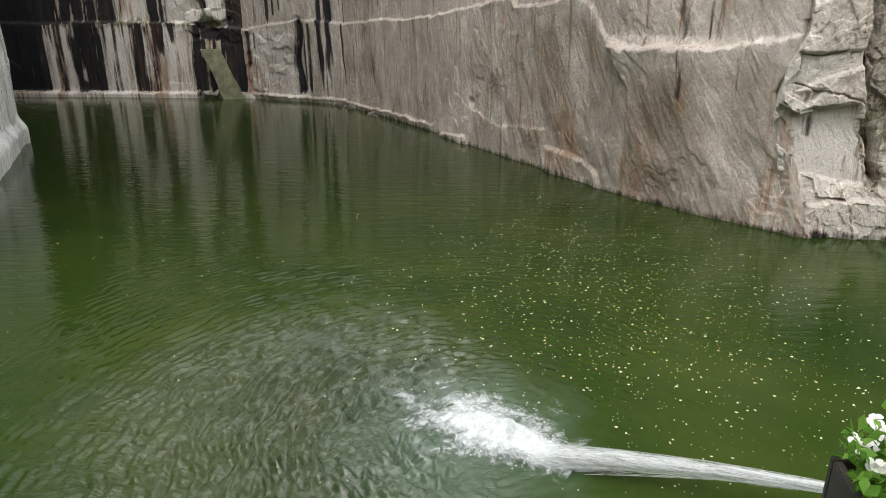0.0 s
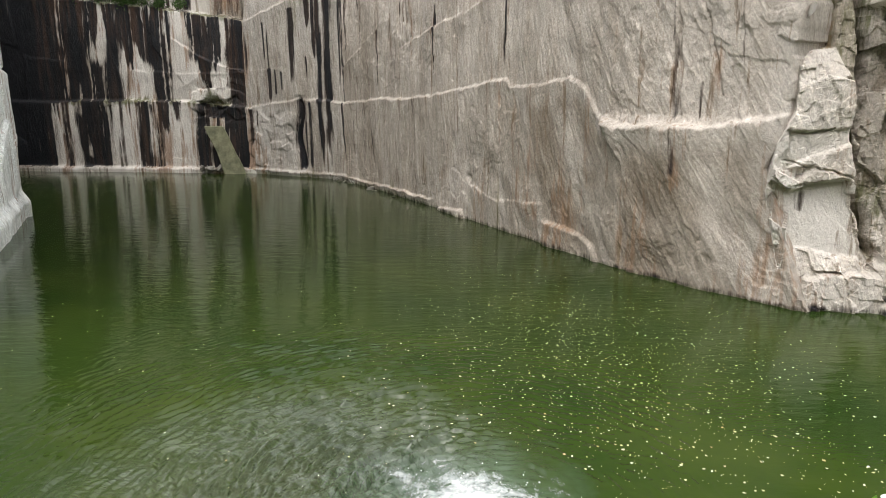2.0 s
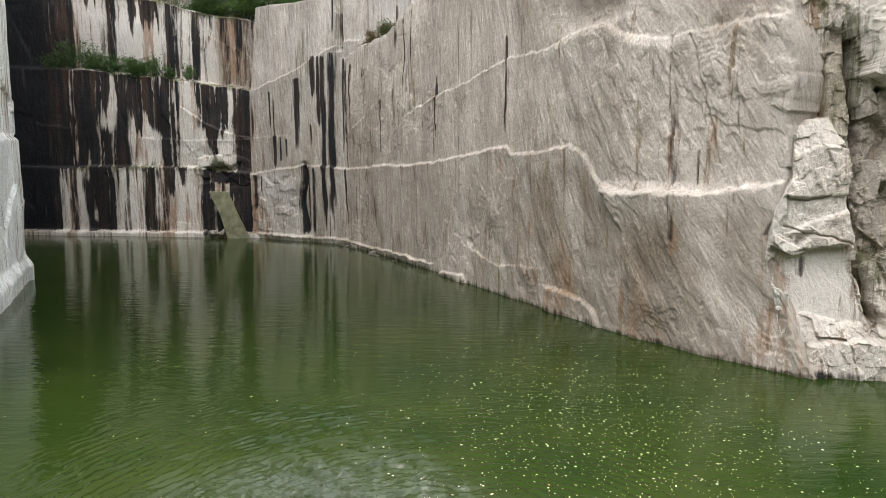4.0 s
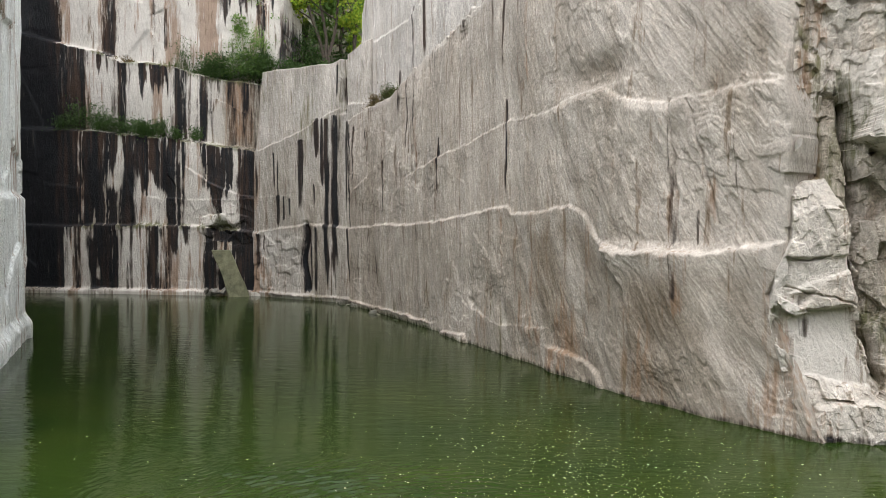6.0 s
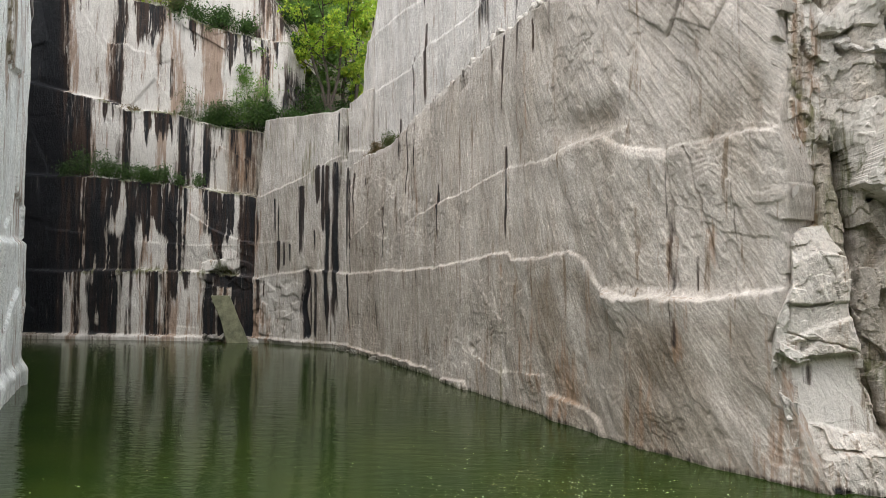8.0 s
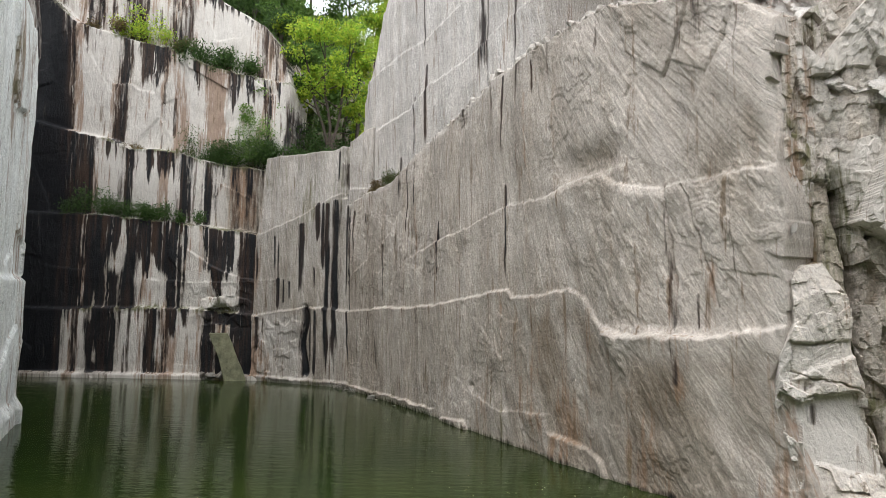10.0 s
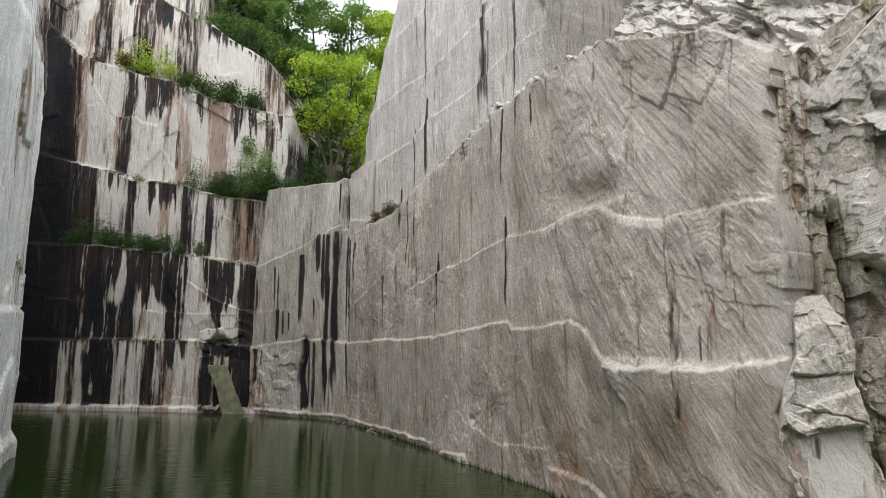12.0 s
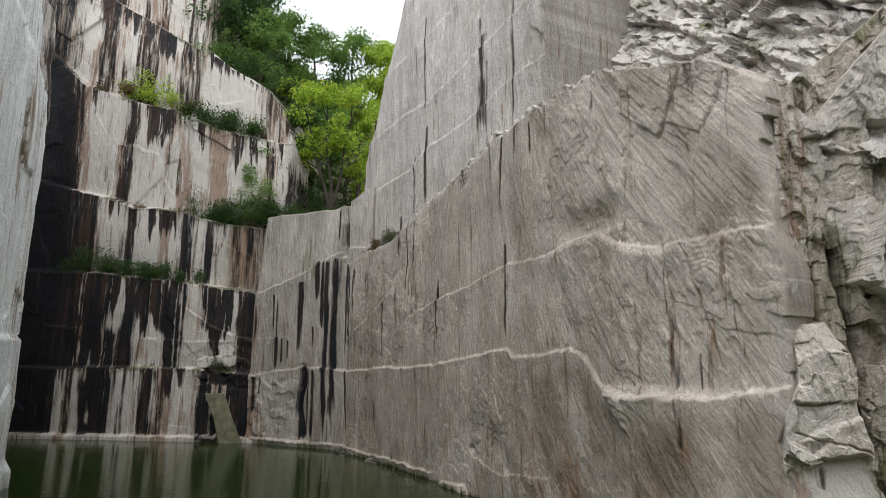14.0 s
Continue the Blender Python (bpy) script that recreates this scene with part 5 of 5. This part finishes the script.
def build_jet():
    ob = thing("water_jet", (5.9, 4.2, 0.0), "white jet of water arching low over the pond", "water jet")
    reach = math.hypot(0.95 - 5.9, 5.95 - 4.2)
    ob.rotation_euler = (0, 0, math.atan2(5.95 - 4.2, 0.95 - 5.9))
    rng = np.random.RandomState(9)
    fine, mist = spray_material("jet_threads", 0.5), spray_material("jet_mist", 0.42)

    def course(t, side=0.0, up=0.0):
        return Vector((reach * t, side, 0.2 * (1 - t) + 0.03 + 0.95 * t * (1 - t) + up))
    for k in range(200):
        a, r = rng.uniform(0, 6.28), rng.rand()
        t0 = rng.uniform(-0.05, 0.9)
        t1 = min(1.0, t0 + rng.uniform(0.08, 0.3))
        path, radii = [], []
        for i in range(9):
            t = max(0.0, t0 + (t1 - t0) * i / 8)
            w = (0.012 + 0.12 * t * t + 0.03 * t) * r
            path.append(course(t, math.cos(a) * w, math.sin(a) * w * 0.8 - 0.1 * r * t * t * (math.sin(a) < 0)))
            radii.append((0.0025 + 0.0045 * rng.rand()) * (0.25 + math.sin(math.pi * i / 8)))
        v, f = tube(path, radii, 5)
        arrays("strand", v, f, fine, ob, True)
    for wide in (0.45, 0.75, 1.05, 1.4):
        v, f = tube([course(i / 24) for i in range(25)], [wide * (0.014 + 0.03 * i / 24 + 0.06 * (i / 24) ** 2) for i in range(25)], 14)
        arrays("stream", v, f[:-1], mist, ob, True)
    return ob


build_jet()


# ---- deck edge, planter and flowers ----
TIMBER = plain("dark_timber", (0.009, 0.0075, 0.0065), (0.022, 0.017, 0.014), 14, 0.45, 0.004)
STEEL = plain("bolt_metal", (0.3, 0.28, 0.26), (0.45, 0.43, 0.4), 40, 0.4)
PETAL = plain("white_petal", (0.6, 0.6, 0.58), (0.75, 0.75, 0.73), 30, 0.6)


def box(cx, cy, cz, sx, sy, sz, bevel=0.006):
    bm = bmesh.new()
    bmesh.ops.create_cube(bm, size=1.0, matrix=Matrix.Translation((cx, cy, cz)) @ Matrix.Diagonal((sx, sy, sz, 1)))
    if bevel:
        bmesh.ops.bevel(bm, geom=bm.edges[:], offset=bevel, segments=2, affect="EDGES")
    return bm


deck = tagged(new("deck"), "dark timber viewing deck over the pond", "deck", kind="structure")
for i in range(18):
    part("plank", box(-1.4 + 0.2 * i, -0.9, 2.86, 0.19, 4.4, 0.06), TIMBER, deck)
for x in (-1.4, 0.3, 2.0):
    for y in (-2.8, 1.1):
        part("post", box(x, y, 0.16, 0.14, 0.14, 5.34), TIMBER, deck)
rail = thing("deck_railing", (1.3, 1.13, 2.855), "dark timber railing at the edge of the deck", "railing")
part("top_rail", box(0, 0, 0.46, 1.4, 0.1, 0.06), TIMBER, rail)
for x in (-0.25, 0.6):
    part("post", box(x, 0, 0.215, 0.09, 0.09, 0.43), TIMBER, rail)


def build_planter():
    ob = thing("planter_box", (1.195, 1.115, 3.345), "dark timber planter box on the deck railing", "planter")
    ob.rotation_euler = (0, 0, radians(-14))
    L, W, H, t = 0.62, 0.2, 0.185, 0.022
    part("side_board", box(0, -W / 2, H / 2, L, t, H, 0.003), TIMBER, ob)
    part("side_board", box(0, W / 2, H / 2, L, t, H, 0.003), TIMBER, ob)
    for x in (-L / 2 + t / 2, L / 2 - t / 2):
        part("end_board", box(x, 0, H / 2, t, W - t, H - 0.004, 0.003), TIMBER, ob)
    part("base_board", box(0, 0, 0.015, L - 2 * t, W - t, 0.02, 0), TIMBER, ob)
    part("soil", box(0, 0, H - 0.05, L - 2 * t - 0.002, W - t - 0.002, 0.05, 0), SOIL, ob)
    for x in (-0.25, 0.22):
        bm = bmesh.new()
        bmesh.ops.create_cone(bm, cap_ends=True, segments=16, radius1=0.014, radius2=0.011, depth=0.01, matrix=Matrix.Translation((x, -W / 2 - 0.014, H - 0.06)) @ Matrix.Rotation(radians(90), 4, "X"))
        part("bolt", bm, STEEL, ob, "round metal bolt head")
    return ob


build_planter()


def build_flowers():
    at = Vector((1.195, 1.115, 3.345 + 0.16))
    ob = thing("flowering_plant", at, "white blossoms over fresh green leaves in the planter", "flowers")
    ob.rotation_euler = (0, 0, radians(-14))
    rng = np.random.RandomState(2)
    n = 1300
    c = np.stack([rng.uniform(-0.3, 0.3, n), rng.normal(0, 0.06, n), np.abs(rng.normal(0.04, 0.05, n))], 1)
    leaf_mesh("foliage", c, 0.036, rng, leafy("planter_leaf", (0.08, 0.2, 0.025), (0.14, 0.32, 0.04), (0.22, 0.4, 0.07)), ob, 0.6)
    for k in range(120):
        x, y = rng.uniform(-0.29, 0.3), rng.normal(0, 0.06)
        z = 0.06 + 0.11 * rng.rand() * math.exp(-(y / 0.1) ** 2)
        tilt = Euler((rng.normal() * 0.5 + 0.5, rng.normal() * 0.4, rng.uniform(0, 6))).to_matrix()
        bm = bmesh.new()
        for p in range(5):
            a = p * 2 * math.pi / 5
            pts = []
            for rr, da, hh in ((0.001, 0, 0.002), (0.012, -0.66, 0.004), (0.018, -0.5, 0.002), (0.021, -0.22, -0.001), (0.0205, 0.0, -0.003), (0.021, 0.22, -0.001), (0.018, 0.5, 0.002), (0.012, 0.66, 0.004)):
                pts.append(bm.verts.new(Vector((x, y, z)) + tilt @ Vector((rr * math.cos(a + da), rr * math.sin(a + da), hh + 0.003 * (p % 2)))))
            bm.faces.new(pts)
        part("blossom", bm, PETAL, ob)
    return ob


build_flowers()


# ---- slab leaning at the foot of the back wall ----
def build_slab():
    ob = thing("leaning_slab", on_back(-0.75, 0.1, 0.75), "mossy green granite slab leaning against the back wall", "stone slab")
    bm = bmesh.new()
    foot, head = Vector((0.1, 0.0, -0.3)), Vector((-1.3, 0.72, 2.75))
    side = Vector((0.62, 0.1, 0.0))
    thick = Vector((0.05, -0.16, -0.05))
    rows = []
    for i in range(9):
        t = i / 8
        c = foot.lerp(head, t) + Vector((0.05 * math.sin(4 * t), 0, 0))
        w = side * (1 - 0.12 * t + 0.05 * math.sin(9 * t))
        rows.append([bm.verts.new(p) for p in (c - w, c + w, c + w - thick, c - w - thick)])
    for a, b in zip(rows, rows[1:]):
        for k in range(4):
            bm.faces.new((a[k], a[(k + 1) % 4], b[(k + 1) % 4], b[k]))
    bm.faces.new(rows[0][::-1])
    bm.faces.new(rows[-1])
    bmesh.ops.bevel(bm, geom=bm.edges[:], offset=0.02, segments=1, affect="EDGES")
    part("slab", bm, plain("mossy_stone", (0.05, 0.055, 0.025), (0.15, 0.145, 0.08), 2.2, 0.7, 0.12), ob)
    return ob


build_slab()


# ---- loose rocks ----
def rock(at, size, seed, label, group):
    rng = np.random.RandomState(seed)
    bm = bmesh.new()
    for p in rng.normal(size=(14, 3)):
        bm.verts.new(Vector(p).normalized() * size * rng.uniform(0.7, 1.0) * Vector((1, 1, 1)).length / 1.732)
    bmesh.ops.convex_hull(bm, input=bm.verts[:])
    bmesh.ops.delete(bm, geom=[v for v in bm.verts if not v.link_faces], context="VERTS")
    bmesh.ops.bevel(bm, geom=bm.edges[:], offset=size * 0.05, segments=1, affect="EDGES")
    me = bpy.data.meshes.new("loose_rock")
    bm.to_mesh(me)
    bm.free()
    me.materials.append(WET_ROCK if at[2] < 1 else ROCK)
    ob = new("loose_rock", me)
    ob.matrix_world = Matrix.Translation(at) @ Euler(rng.uniform(0, 6, 3)).to_matrix().to_4x4() @ Matrix.Diagonal((1.3, 1.0, 0.6, 1))
    return tagged(ob, label, "rock", group)


WET_ROCK = plain("wet_granite", (0.06, 0.055, 0.045), (0.2, 0.185, 0.16), 6.0, 0.5, 0.03)
ROCK = plain("loose_granite", (0.24, 0.215, 0.185), (0.5, 0.47, 0.43), 6.0, 0.9, 0.03)
rng = np.random.RandomState(31)
for i in range(64):
    u = 13.5 + 10.0 * rng.rand()
    rock(Vector(on_right(u, float(line(u, BENCH)) + 0.1, -0.02 - 0.4 * rng.rand() + 0.95 * float(line(u, [(14, 0.45), (19, 0.75), (24, 0.6)])))), 0.1 + 0.22 * rng.rand(), 400 + i, "angular granite rubble lying on the bench", "bench rubble")
for i in range(14):
    rock(Vector(on_right(-0.8 + 0.75 * i * rng.rand(), 0.02, 0.35 + 0.25 * rng.rand())), 0.1 + 0.16 * rng.rand(), 440 + i, "wet granite lump at the waterline", "waterline rocks")
for i in range(5):
    rock(Vector(on_back(-2.9 + 0.28 * i, 0.25, 0.5)), 0.2 + 0.15 * rng.rand(), 460 + i, "dark broken rock beside the leaning slab", "rocks by the slab")
